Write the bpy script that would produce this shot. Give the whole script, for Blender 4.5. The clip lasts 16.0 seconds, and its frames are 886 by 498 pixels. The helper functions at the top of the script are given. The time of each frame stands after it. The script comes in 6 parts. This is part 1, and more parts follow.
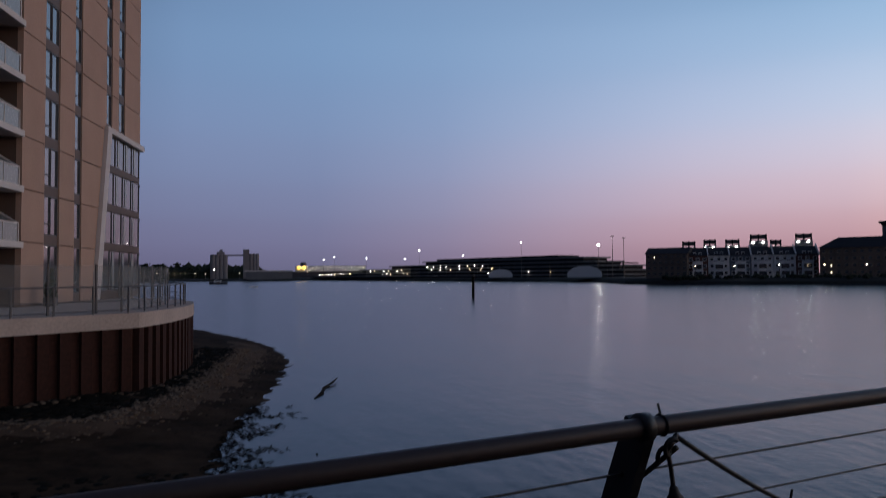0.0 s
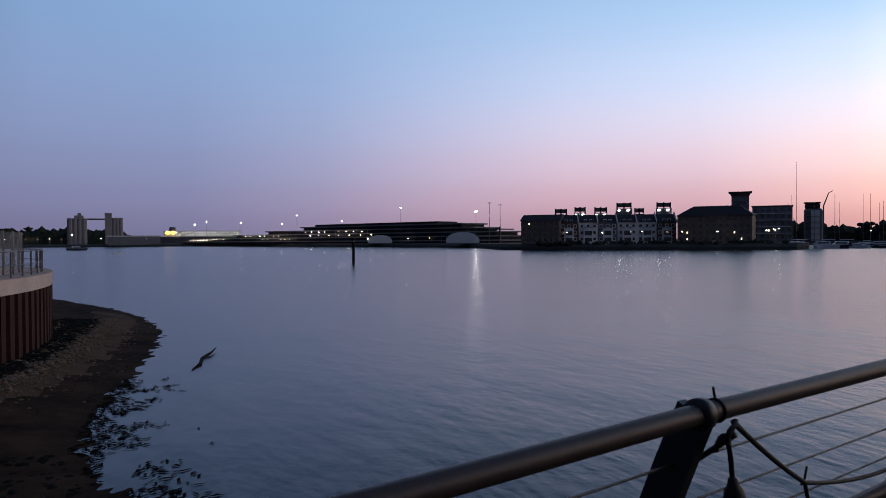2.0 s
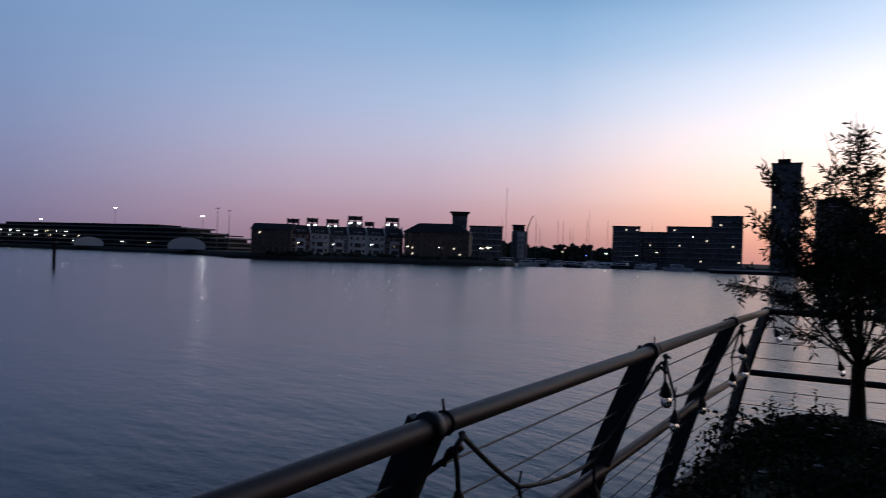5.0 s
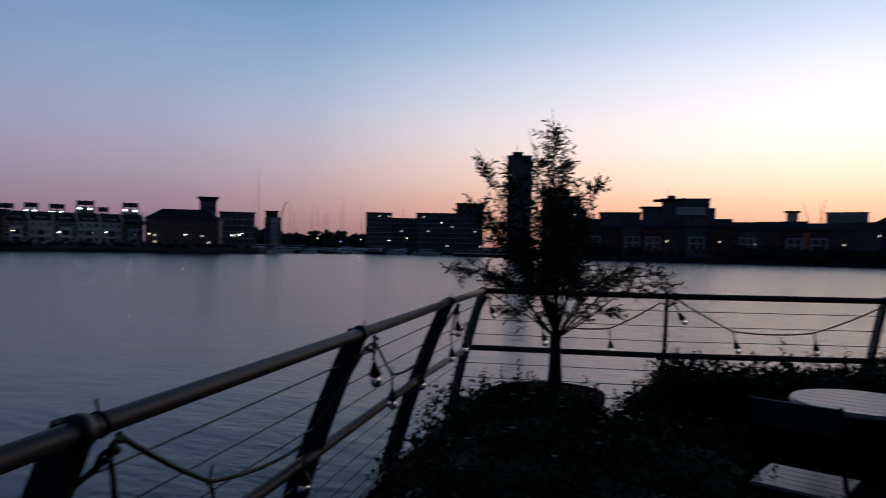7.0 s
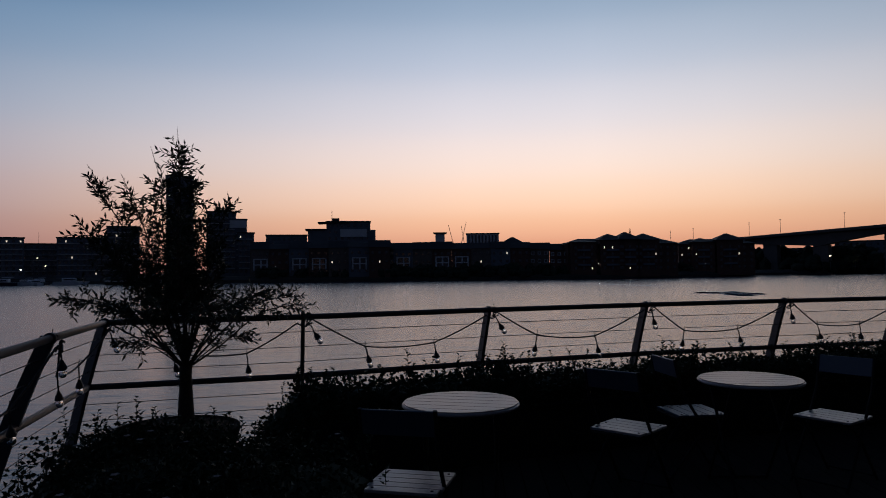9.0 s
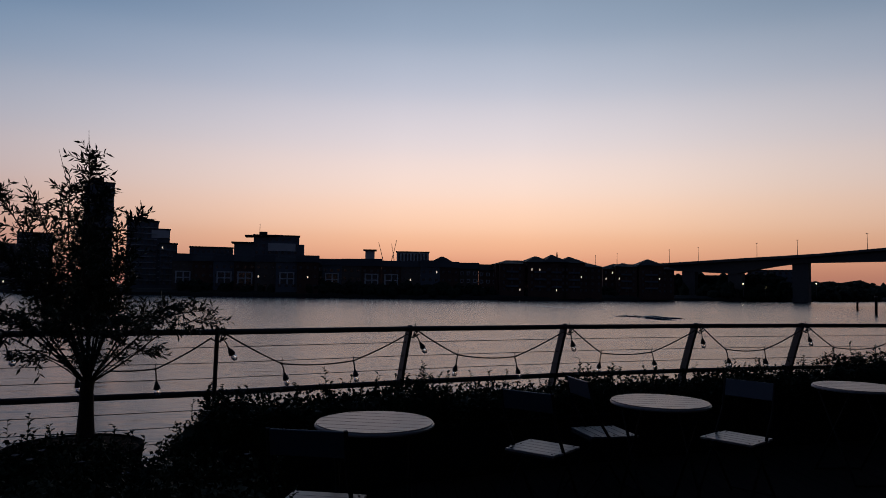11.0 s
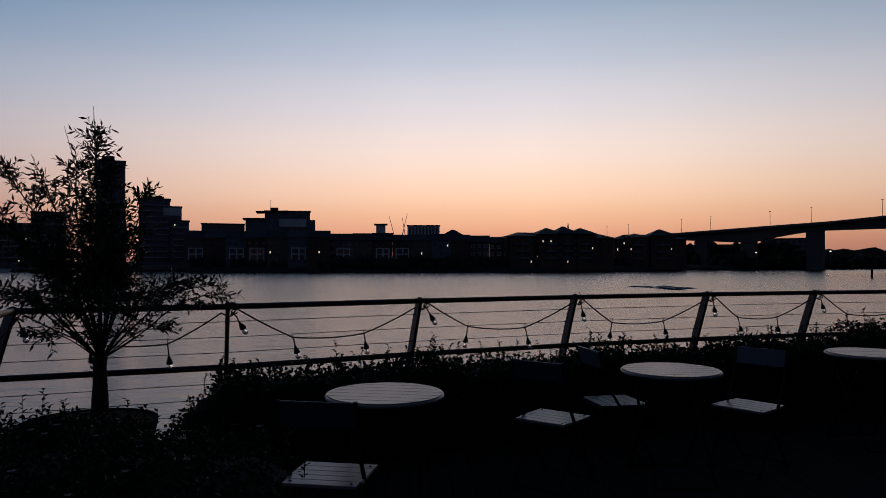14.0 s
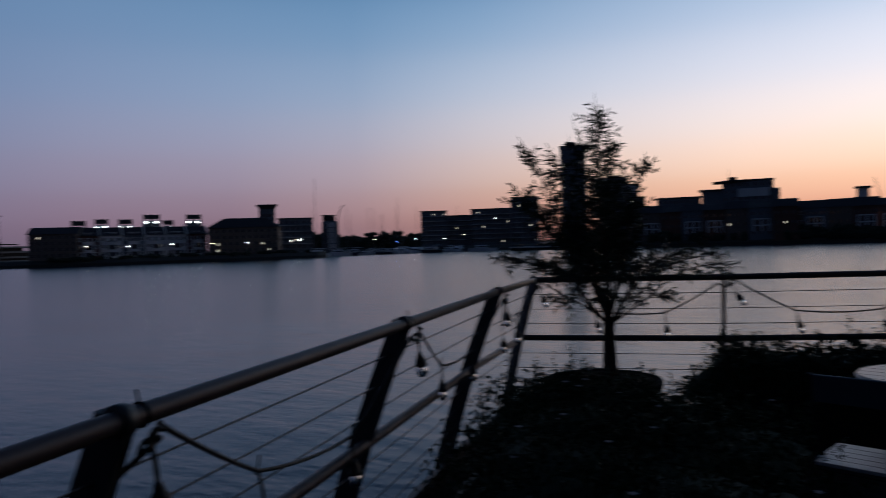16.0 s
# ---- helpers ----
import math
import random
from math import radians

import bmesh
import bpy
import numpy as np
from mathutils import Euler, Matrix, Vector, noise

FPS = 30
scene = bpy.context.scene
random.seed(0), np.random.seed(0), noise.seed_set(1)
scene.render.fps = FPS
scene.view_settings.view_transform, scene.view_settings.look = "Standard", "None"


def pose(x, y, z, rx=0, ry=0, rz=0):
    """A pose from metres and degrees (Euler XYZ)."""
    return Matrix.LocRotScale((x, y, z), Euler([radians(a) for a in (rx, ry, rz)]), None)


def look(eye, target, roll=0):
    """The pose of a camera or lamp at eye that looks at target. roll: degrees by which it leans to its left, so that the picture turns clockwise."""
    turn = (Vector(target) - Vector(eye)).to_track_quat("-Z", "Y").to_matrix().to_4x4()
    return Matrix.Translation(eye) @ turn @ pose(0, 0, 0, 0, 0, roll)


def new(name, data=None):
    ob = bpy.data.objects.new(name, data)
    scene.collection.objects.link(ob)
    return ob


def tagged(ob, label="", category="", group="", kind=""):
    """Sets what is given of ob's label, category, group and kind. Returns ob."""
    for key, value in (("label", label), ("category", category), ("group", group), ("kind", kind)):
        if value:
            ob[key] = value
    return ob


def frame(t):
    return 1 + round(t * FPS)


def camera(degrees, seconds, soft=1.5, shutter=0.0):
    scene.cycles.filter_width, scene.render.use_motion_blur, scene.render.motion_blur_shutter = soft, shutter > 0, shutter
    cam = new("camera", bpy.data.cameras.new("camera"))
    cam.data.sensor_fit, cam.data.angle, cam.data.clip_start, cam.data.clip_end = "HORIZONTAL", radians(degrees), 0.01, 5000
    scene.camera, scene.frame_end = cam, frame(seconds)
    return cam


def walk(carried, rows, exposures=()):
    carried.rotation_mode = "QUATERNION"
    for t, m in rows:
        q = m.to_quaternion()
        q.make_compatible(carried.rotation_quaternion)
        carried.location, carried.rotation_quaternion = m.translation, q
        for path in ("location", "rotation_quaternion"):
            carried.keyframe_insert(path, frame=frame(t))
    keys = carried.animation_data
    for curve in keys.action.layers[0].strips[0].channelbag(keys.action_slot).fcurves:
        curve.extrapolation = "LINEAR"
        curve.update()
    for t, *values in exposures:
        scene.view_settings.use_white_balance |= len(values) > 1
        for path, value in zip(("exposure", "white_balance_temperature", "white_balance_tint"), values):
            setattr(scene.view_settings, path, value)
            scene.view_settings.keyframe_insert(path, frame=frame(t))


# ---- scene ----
cam = camera(64.4, 16.0, soft=0.8, shutter=0.4)
PATH = [
    (0, (0.254, -0.351, 1.491), (0.606, 1.617, 1.565), -0.5),
    (0.5, (0.233, -0.221, 1.467), (0.542, 1.753, 1.378), 0.5),
    (1, (0.261, -0.096, 1.438), (0.539, 1.882, 1.331), 2.5),
    (1.5, (0.072, -0.085, 1.468), (0.568, 1.852, 1.414), 0.2),
    (2, (-0.006, 0.001, 1.501), (0.676, 1.881, 1.475), -0.4),
    (2.5, (-0.049, 0.025, 1.532), (0.518, 1.943, 1.556), 0.2),
    (3, (-0.118, 0.027, 1.519), (0.491, 1.929, 1.411), 1.1),
    (3.5, (0.0, 0.165, 1.475), (0.701, 2.032, 1.323), 1.1),
    (4, (0.014, 0.161, 1.484), (0.925, 1.941, 1.432), 1.7),
    (4.4, (-0.027, 0.103, 1.498), (1.03, 1.8, 1.461), 1.8),
    (4.5, (0.042, 0.15, 1.483), (1.134, 1.825, 1.447), 1.9),
    (4.7, (0.066, 0.143, 1.484), (1.265, 1.744, 1.469), 2.0),
    (6.8, (0.164, 0.01, 1.485), (1.848, 1.089, 1.473), 0.7),
    (7, (0.185, -0.005, 1.487), (1.94, 0.954, 1.479), 1.1),
    (7.5, (0.238, -0.07, 1.492), (2.112, 0.627, 1.553), 0.4),
    (8, (0.262, -0.144, 1.491), (2.211, 0.301, 1.569), -1.5),
    (8.5, (0.29, -0.23, 1.488), (2.287, -0.128, 1.545), -0.4),
    (9, (0.302, -0.232, 1.489), (2.3, -0.159, 1.548), -0.7),
    (9.5, (0.311, -0.251, 1.493), (2.309, -0.31, 1.564), -0.6),
    (9.7, (0.311, -0.258, 1.495), (2.308, -0.341, 1.573), -0.3),
    (11.8, (0.328, -0.302, 1.484), (2.321, -0.431, 1.598), 1.1),
    (12, (0.325, -0.303, 1.482), (2.318, -0.429, 1.59), 1.2),
    (12.5, (0.335, -0.307, 1.474), (2.33, -0.416, 1.542), 0.5),
    (13, (0.34, -0.31, 1.472), (2.337, -0.417, 1.51), 0.1),
    (13.5, (0.341, -0.315, 1.477), (2.337, -0.432, 1.518), 0.1),
    (14, (0.347, -0.312, 1.478), (2.345, -0.407, 1.513), 0.0),
    (14.5, (0.341, -0.296, 1.476), (2.34, -0.351, 1.521), 0.4),
    (15, (0.33, -0.223, 1.454), (2.316, 0.009, 1.417), -0.9),
    (15.5, (0.297, -0.133, 1.455), (2.183, 0.531, 1.421), -1.4),
    (16, (0.223, -0.061, 1.453), (1.896, 1.035, 1.436), -1.8),
]

walk(cam, [(t, look(eye, target, roll)) for t, eye, target, roll in PATH], exposures=[(0.0, 1.12, 6900, 10), (0.4, 1.74, 7000, 10), (0.9, 1.68, 7000, 10), (1.4, 1.85, 6950, 10), (1.8, 1.6, 6900, 10), (2.5, 1.4, 6850, 10), (3.0, 1.45, 6900, 10), (3.5, 1.48, 6900, 10), (4.0, 1.2, 6750, 10), (4.7, 1.0, 6500, 10), (6.8, 0.64, 6100, 9), (7.2, 0.46, 6100, 9), (7.7, 0.2, 6000, 8), (8.5, 0.12, 6200, 9), (9.7, 0.08, 6300, 10), (11.8, 0.0, 6600, 14), (13.0, 0.08, 6400, 11), (14.8, 0.1, 6400, 10), (15.5, 0.2, 6000, 7), (16.0, 0.3, 5850, 6)])

# ---- world: dusk sky, brightest where the sun has set ----
world = bpy.data.worlds.new("dusk_sky")
scene.world = world
world.use_nodes = True
wn, wl = world.node_tree.nodes, world.node_tree.links
wn.clear()
w_out = wn.new("ShaderNodeOutputWorld")
w_bg = wn.new("ShaderNodeBackground")
w_bg.inputs["Strength"].default_value = 1.0
w_tc = wn.new("ShaderNodeTexCoord")
w_sep = wn.new("ShaderNodeSeparateXYZ")
wl.new(w_tc.outputs["Generated"], w_sep.inputs[0])
w_az = wn.new("ShaderNodeMath")
w_az.operation = "ARCTAN2"
wl.new(w_sep.outputs["Y"], w_az.inputs[0])
wl.new(w_sep.outputs["X"], w_az.inputs[1])

# bearing in degrees (0 = east, the sun has set near -9): colours over the sine of the elevation
SKY = {
    -75: [(0, (0.079, 0.051, 0.064)), (0.04, (0.105, 0.067, 0.083)), (0.08, (0.118, 0.089, 0.111)), (0.13, (0.116, 0.107, 0.138)), (0.19, (0.094, 0.109, 0.151)), (0.26, (0.07, 0.1, 0.148)), (0.33, (0.05, 0.085, 0.135)), (0.4, (0.033, 0.059, 0.103)), (0.48, (0.019, 0.035, 0.071)), (0.65, (0.007, 0.012, 0.031)), (1.0, (0.009, 0.015, 0.033))],
    -50: [(0, (0.302, 0.138, 0.12)), (0.04, (0.449, 0.231, 0.174)), (0.08, (0.524, 0.336, 0.268)), (0.13, (0.51, 0.404, 0.38)), (0.19, (0.406, 0.392, 0.431)), (0.26, (0.269, 0.315, 0.399)), (0.33, (0.156, 0.227, 0.327)), (0.4, (0.085, 0.143, 0.233)), (0.48, (0.054, 0.097, 0.176)), (0.65, (0.016, 0.031, 0.074)), (1.0, (0.016, 0.028, 0.06))],
    -40: [(0, (0.353, 0.151, 0.117)), (0.04, (0.546, 0.27, 0.178)), (0.08, (0.652, 0.406, 0.286)), (0.13, (0.654, 0.501, 0.429)), (0.19, (0.543, 0.496, 0.503)), (0.26, (0.373, 0.403, 0.473)), (0.33, (0.223, 0.291, 0.386)), (0.4, (0.13, 0.194, 0.285)), (0.48, (0.083, 0.132, 0.214)), (0.65, (0.021, 0.039, 0.087)), (1.0, (0.016, 0.028, 0.06))],
    -30: [(0, (0.387, 0.16, 0.118)), (0.04, (0.61, 0.297, 0.183)), (0.08, (0.742, 0.456, 0.303)), (0.13, (0.756, 0.572, 0.467)), (0.19, (0.644, 0.573, 0.559)), (0.26, (0.453, 0.472, 0.531)), (0.33, (0.278, 0.345, 0.437)), (0.4, (0.169, 0.239, 0.332)), (0.48, (0.109, 0.163, 0.249)), (0.65, (0.027, 0.049, 0.102)), (1.0, (0.016, 0.028, 0.06))],
    -20: [(0, (0.444, 0.181, 0.131)), (0.04, (0.706, 0.34, 0.206)), (0.08, (0.864, 0.526, 0.342)), (0.13, (0.884, 0.662, 0.532)), (0.19, (0.753, 0.66, 0.635)), (0.26, (0.535, 0.546, 0.605)), (0.33, (0.334, 0.403, 0.501)), (0.4, (0.207, 0.285, 0.386)), (0.48, (0.13, 0.189, 0.28)), (0.65, (0.031, 0.055, 0.111)), (1.0, (0.016, 0.028, 0.06))],
    -10: [(0, (0.481, 0.195, 0.141)), (0.04, (0.767, 0.366, 0.221)), (0.08, (0.938, 0.566, 0.369)), (0.13, (0.959, 0.712, 0.573)), (0.19, (0.815, 0.708, 0.682)), (0.26, (0.583, 0.588, 0.652)), (0.33, (0.366, 0.436, 0.542)), (0.4, (0.227, 0.308, 0.417)), (0.48, (0.139, 0.2, 0.295)), (0.65, (0.032, 0.057, 0.114)), (1.0, (0.016, 0.028, 0.06))],
    0: [(0, (0.475, 0.192, 0.141)), (0.04, (0.754, 0.359, 0.22)), (0.08, (0.92, 0.554, 0.365)), (0.13, (0.938, 0.695, 0.566)), (0.19, (0.796, 0.691, 0.673)), (0.26, (0.569, 0.575, 0.646)), (0.33, (0.357, 0.428, 0.539)), (0.4, (0.219, 0.299, 0.412)), (0.48, (0.132, 0.192, 0.288)), (0.65, (0.03, 0.053, 0.109)), (1.0, (0.016, 0.028, 0.06))],
    10: [(0, (0.436, 0.179, 0.135)), (0.04, (0.683, 0.329, 0.208)), (0.08, (0.826, 0.501, 0.342)), (0.13, (0.837, 0.625, 0.523)), (0.19, (0.704, 0.62, 0.618)), (0.26, (0.497, 0.514, 0.592)), (0.33, (0.308, 0.381, 0.495)), (0.4, (0.185, 0.261, 0.373)), (0.48, (0.111, 0.168, 0.262)), (0.65, (0.026, 0.046, 0.098)), (1.0, (0.016, 0.028, 0.06))],
    20: [(0, (0.372, 0.161, 0.13)), (0.04, (0.571, 0.284, 0.195)), (0.08, (0.684, 0.426, 0.311)), (0.13, (0.694, 0.53, 0.464)), (0.19, (0.582, 0.531, 0.549)), (0.26, (0.398, 0.435, 0.523)), (0.33, (0.236, 0.317, 0.436)), (0.4, (0.134, 0.208, 0.321)), (0.48, (0.08, 0.133, 0.225)), (0.65, (0.02, 0.036, 0.082)), (1.0, (0.016, 0.028, 0.06))],
    30: [(0, (0.297, 0.142, 0.128)), (0.04, (0.441, 0.231, 0.184)), (0.08, (0.525, 0.339, 0.281)), (0.13, (0.538, 0.424, 0.404)), (0.19, (0.45, 0.434, 0.478)), (0.26, (0.295, 0.355, 0.454)), (0.33, (0.164, 0.254, 0.379)), (0.4, (0.085, 0.156, 0.271)), (0.48, (0.051, 0.098, 0.188)), (0.65, (0.016, 0.029, 0.072)), (1.0, (0.016, 0.028, 0.06))],
    40: [(0, (0.218, 0.12, 0.129)), (0.04, (0.303, 0.174, 0.175)), (0.08, (0.352, 0.243, 0.253)), (0.13, (0.357, 0.301, 0.341)), (0.19, (0.292, 0.315, 0.396)), (0.26, (0.198, 0.271, 0.383)), (0.33, (0.122, 0.21, 0.332)), (0.4, (0.07, 0.135, 0.244)), (0.48, (0.043, 0.085, 0.168)), (0.65, (0.014, 0.026, 0.066)), (1.0, (0.016, 0.028, 0.06))],
    50: [(0, (0.165, 0.105, 0.13)), (0.04, (0.223, 0.14, 0.17)), (0.08, (0.264, 0.194, 0.236)), (0.13, (0.28, 0.247, 0.311)), (0.19, (0.243, 0.271, 0.364)), (0.26, (0.181, 0.248, 0.361)), (0.33, (0.124, 0.204, 0.322)), (0.4, (0.078, 0.138, 0.241)), (0.48, (0.041, 0.076, 0.152)), (0.65, (0.012, 0.022, 0.058)), (1.0, (0.016, 0.028, 0.06))],
    60: [(0, (0.155, 0.101, 0.133)), (0.04, (0.204, 0.133, 0.171)), (0.08, (0.235, 0.178, 0.23)), (0.13, (0.242, 0.22, 0.292)), (0.19, (0.21, 0.237, 0.335)), (0.26, (0.162, 0.222, 0.335)), (0.33, (0.122, 0.194, 0.309)), (0.4, (0.084, 0.14, 0.241)), (0.48, (0.037, 0.064, 0.135)), (0.65, (0.01, 0.018, 0.05)), (1.0, (0.016, 0.028, 0.06))],
    70: [(0, (0.128, 0.093, 0.135)), (0.04, (0.163, 0.12, 0.17)), (0.08, (0.181, 0.152, 0.216)), (0.13, (0.182, 0.181, 0.263)), (0.19, (0.161, 0.195, 0.296)), (0.26, (0.132, 0.19, 0.301)), (0.33, (0.111, 0.177, 0.29)), (0.4, (0.083, 0.136, 0.236)), (0.48, (0.032, 0.053, 0.118)), (0.65, (0.009, 0.014, 0.044)), (1.0, (0.016, 0.028, 0.06))],
    80: [(0, (0.09, 0.078, 0.128)), (0.04, (0.111, 0.098, 0.159)), (0.08, (0.119, 0.119, 0.192)), (0.13, (0.121, 0.139, 0.227)), (0.19, (0.113, 0.153, 0.254)), (0.26, (0.102, 0.158, 0.267)), (0.33, (0.095, 0.159, 0.27)), (0.4, (0.077, 0.128, 0.228)), (0.48, (0.028, 0.045, 0.107)), (0.65, (0.008, 0.013, 0.042)), (1.0, (0.016, 0.028, 0.06))],
    90: [(0, (0.064, 0.065, 0.116)), (0.04, (0.078, 0.08, 0.143)), (0.08, (0.085, 0.096, 0.169)), (0.13, (0.089, 0.113, 0.198)), (0.19, (0.09, 0.129, 0.225)), (0.26, (0.086, 0.14, 0.245)), (0.33, (0.083, 0.145, 0.254)), (0.4, (0.069, 0.118, 0.216)), (0.48, (0.026, 0.043, 0.103)), (0.65, (0.008, 0.014, 0.043)), (1.0, (0.016, 0.028, 0.06))],
    100: [(0, (0.059, 0.06, 0.11)), (0.04, (0.072, 0.075, 0.136)), (0.08, (0.079, 0.09, 0.161)), (0.13, (0.084, 0.107, 0.189)), (0.19, (0.086, 0.122, 0.216)), (0.26, (0.081, 0.131, 0.232)), (0.33, (0.075, 0.13, 0.231)), (0.4, (0.058, 0.1, 0.187)), (0.48, (0.024, 0.04, 0.094)), (0.65, (0.013, 0.023, 0.055)), (1.0, (0.016, 0.028, 0.06))],
    110: [(0, (0.055, 0.057, 0.104)), (0.04, (0.065, 0.068, 0.124)), (0.08, (0.069, 0.079, 0.142)), (0.13, (0.069, 0.089, 0.158)), (0.19, (0.064, 0.092, 0.166)), (0.26, (0.055, 0.09, 0.162)), (0.33, (0.047, 0.081, 0.149)), (0.4, (0.036, 0.061, 0.118)), (0.48, (0.023, 0.038, 0.08)), (0.65, (0.018, 0.032, 0.065)), (1.0, (0.016, 0.028, 0.06))],
    120: [(0, (0.036, 0.038, 0.07)), (0.04, (0.04, 0.044, 0.081)), (0.08, (0.04, 0.048, 0.089)), (0.13, (0.039, 0.051, 0.096)), (0.19, (0.034, 0.05, 0.094)), (0.26, (0.028, 0.046, 0.09)), (0.33, (0.025, 0.043, 0.085)), (0.4, (0.023, 0.039, 0.08)), (0.48, (0.022, 0.037, 0.075)), (0.65, (0.018, 0.032, 0.066)), (1.0, (0.016, 0.028, 0.06))],
    150: [(0, (0.009, 0.011, 0.021)), (0.04, (0.011, 0.013, 0.026)), (0.08, (0.012, 0.016, 0.031)), (0.13, (0.014, 0.018, 0.036)), (0.19, (0.013, 0.02, 0.039)), (0.26, (0.013, 0.021, 0.042)), (0.33, (0.013, 0.022, 0.044)), (0.4, (0.013, 0.021, 0.044)), (0.48, (0.012, 0.02, 0.041)), (0.65, (0.01, 0.018, 0.036)), (1.0, (0.009, 0.015, 0.033))],
}
SKY_BACK = [(0.0, (0.017, 0.018, 0.031)), (0.12, (0.026, 0.030, 0.055)), (0.30, (0.024, 0.037, 0.068)), (0.65, (0.017, 0.031, 0.064)), (1.0, (0.016, 0.028, 0.060))]


def sky_ramp(stops):
    """A ramp of sky colour over the sine of the elevation."""
    node = wn.new("ShaderNodeValToRGB")
    ramp = node.color_ramp
    ramp.interpolation = "CARDINAL"
    while len(ramp.elements) < len(stops):
        ramp.elements.new(0.5)
    for el, (pos, col) in zip(ramp.elements, stops):
        el.position, el.color = pos, (*col, 1)
    wl.new(w_sep.outputs["Z"], node.inputs[0])
    return node


bearings = sorted(SKY)
ring = [(-179, SKY_BACK)] + [(-110, SKY_BACK)] + [(d, SKY[d]) for d in bearings] + [(175, SKY_BACK)]
w_last = sky_ramp(ring[0][1]).outputs[0]
for (d0, _), (d1, stops) in zip(ring, ring[1:]):
    w_f = wn.new("ShaderNodeMapRange")
    w_f.inputs["From Min"].default_value, w_f.inputs["From Max"].default_value = radians(d0), radians(d1)
    wl.new(w_az.outputs[0], w_f.inputs["Value"])
    w_mix = wn.new("ShaderNodeMix")
    w_mix.data_type = "RGBA"
    wl.new(w_f.outputs[0], w_mix.inputs[0])
    wl.new(w_last, w_mix.inputs[6])
    wl.new(sky_ramp(stops).outputs[0], w_mix.inputs[7])
    w_last = w_mix.outputs[2]
wl.new(w_last, w_bg.inputs["Color"])
wl.new(w_bg.outputs[0], w_out.inputs["Surface"])


# ---- materials ----
def material(name, colour, rough=0.6, metal=0.0, vary=0.25, grain=6.0, bump=0.15, spec=0.5, per_piece=0.0):
    """A surface with variation at two scales and fine relief."""
    m = bpy.data.materials.new(name)
    m.use_nodes = True
    n, l = m.node_tree.nodes, m.node_tree.links
    p = n["Principled BSDF"]
    tc = n.new("ShaderNodeTexCoord")
    big = n.new("ShaderNodeTexNoise")
    big.inputs["Scale"].default_value, big.inputs["Detail"].default_value = grain * 0.17, 4
    fine = n.new("ShaderNodeTexNoise")
    fine.inputs["Scale"].default_value, fine.inputs["Detail"].default_value = grain * 3, 6
    for t in (big, fine):
        l.new(tc.outputs["Object"], t.inputs["Vector"])
    add = n.new("ShaderNodeMath")
    add.operation = "ADD"
    l.new(big.outputs[0], add.inputs[0]), l.new(fine.outputs[0], add.inputs[1])
    if per_piece:
        info = n.new("ShaderNodeObjectInfo")
        scaled = n.new("ShaderNodeMath")
        scaled.operation = "MULTIPLY_ADD"
        l.new(info.outputs["Random"], scaled.inputs[0])
        scaled.inputs[1].default_value = per_piece * 2
        l.new(add.outputs[0], scaled.inputs[2])
        add = scaled
    rng = n.new("ShaderNodeMapRange")
    rng.inputs["From Min"].default_value, rng.inputs["From Max"].default_value = 0.6, 1.4 + per_piece * 2
    rng.inputs["To Min"].default_value, rng.inputs["To Max"].default_value = 1 - vary, 1 + vary
    l.new(add.outputs[0], rng.inputs["Value"])
    mul = n.new("ShaderNodeVectorMath")
    mul.operation = "SCALE"
    mul.inputs[0].default_value = colour
    l.new(rng.outputs[0], mul.inputs["Scale"])
    l.new(mul.outputs[0], p.inputs["Base Color"])
    rr = n.new("ShaderNodeMapRange")
    rr.inputs["To Min"].default_value, rr.inputs["To Max"].default_value = max(rough - 0.1, 0.02), min(rough + 0.1, 1)
    l.new(fine.outputs[0], rr.inputs["Value"])
    l.new(rr.outputs[0], p.inputs["Roughness"])
    p.inputs["Metallic"].default_value = metal
    p.inputs["Specular IOR Level"].default_value = spec
    if bump:
        b = n.new("ShaderNodeBump")
        b.inputs["Strength"].default_value, b.inputs["Distance"].default_value = bump, 0.01
        l.new(fine.outputs[0], b.inputs["Height"])
        l.new(b.outputs[0], p.inputs["Normal"])
    return m


def lamp_material(name, colour, strength):
    m = bpy.data.materials.new(name)
    m.use_nodes = True
    p = m.node_tree.nodes["Principled BSDF"]
    p.inputs["Base Color"].default_value = (0.8, 0.8, 0.8, 1)
    p.inputs["Emission Color"].default_value = (*colour, 1)
    p.inputs["Emission Strength"].default_value = strength
    return m


def clear_glass(name, colour=(0.9, 0.95, 0.95), rough=0.02):
    m = bpy.data.materials.new(name)
    m.use_nodes = True
    p = m.node_tree.nodes["Principled BSDF"]
    p.inputs["Base Color"].default_value = (*colour, 1)
    p.inputs["Roughness"].default_value = rough
    p.inputs["Transmission Weight"].default_value = 1.0
    p.inputs["IOR"].default_value = 1.45
    return m


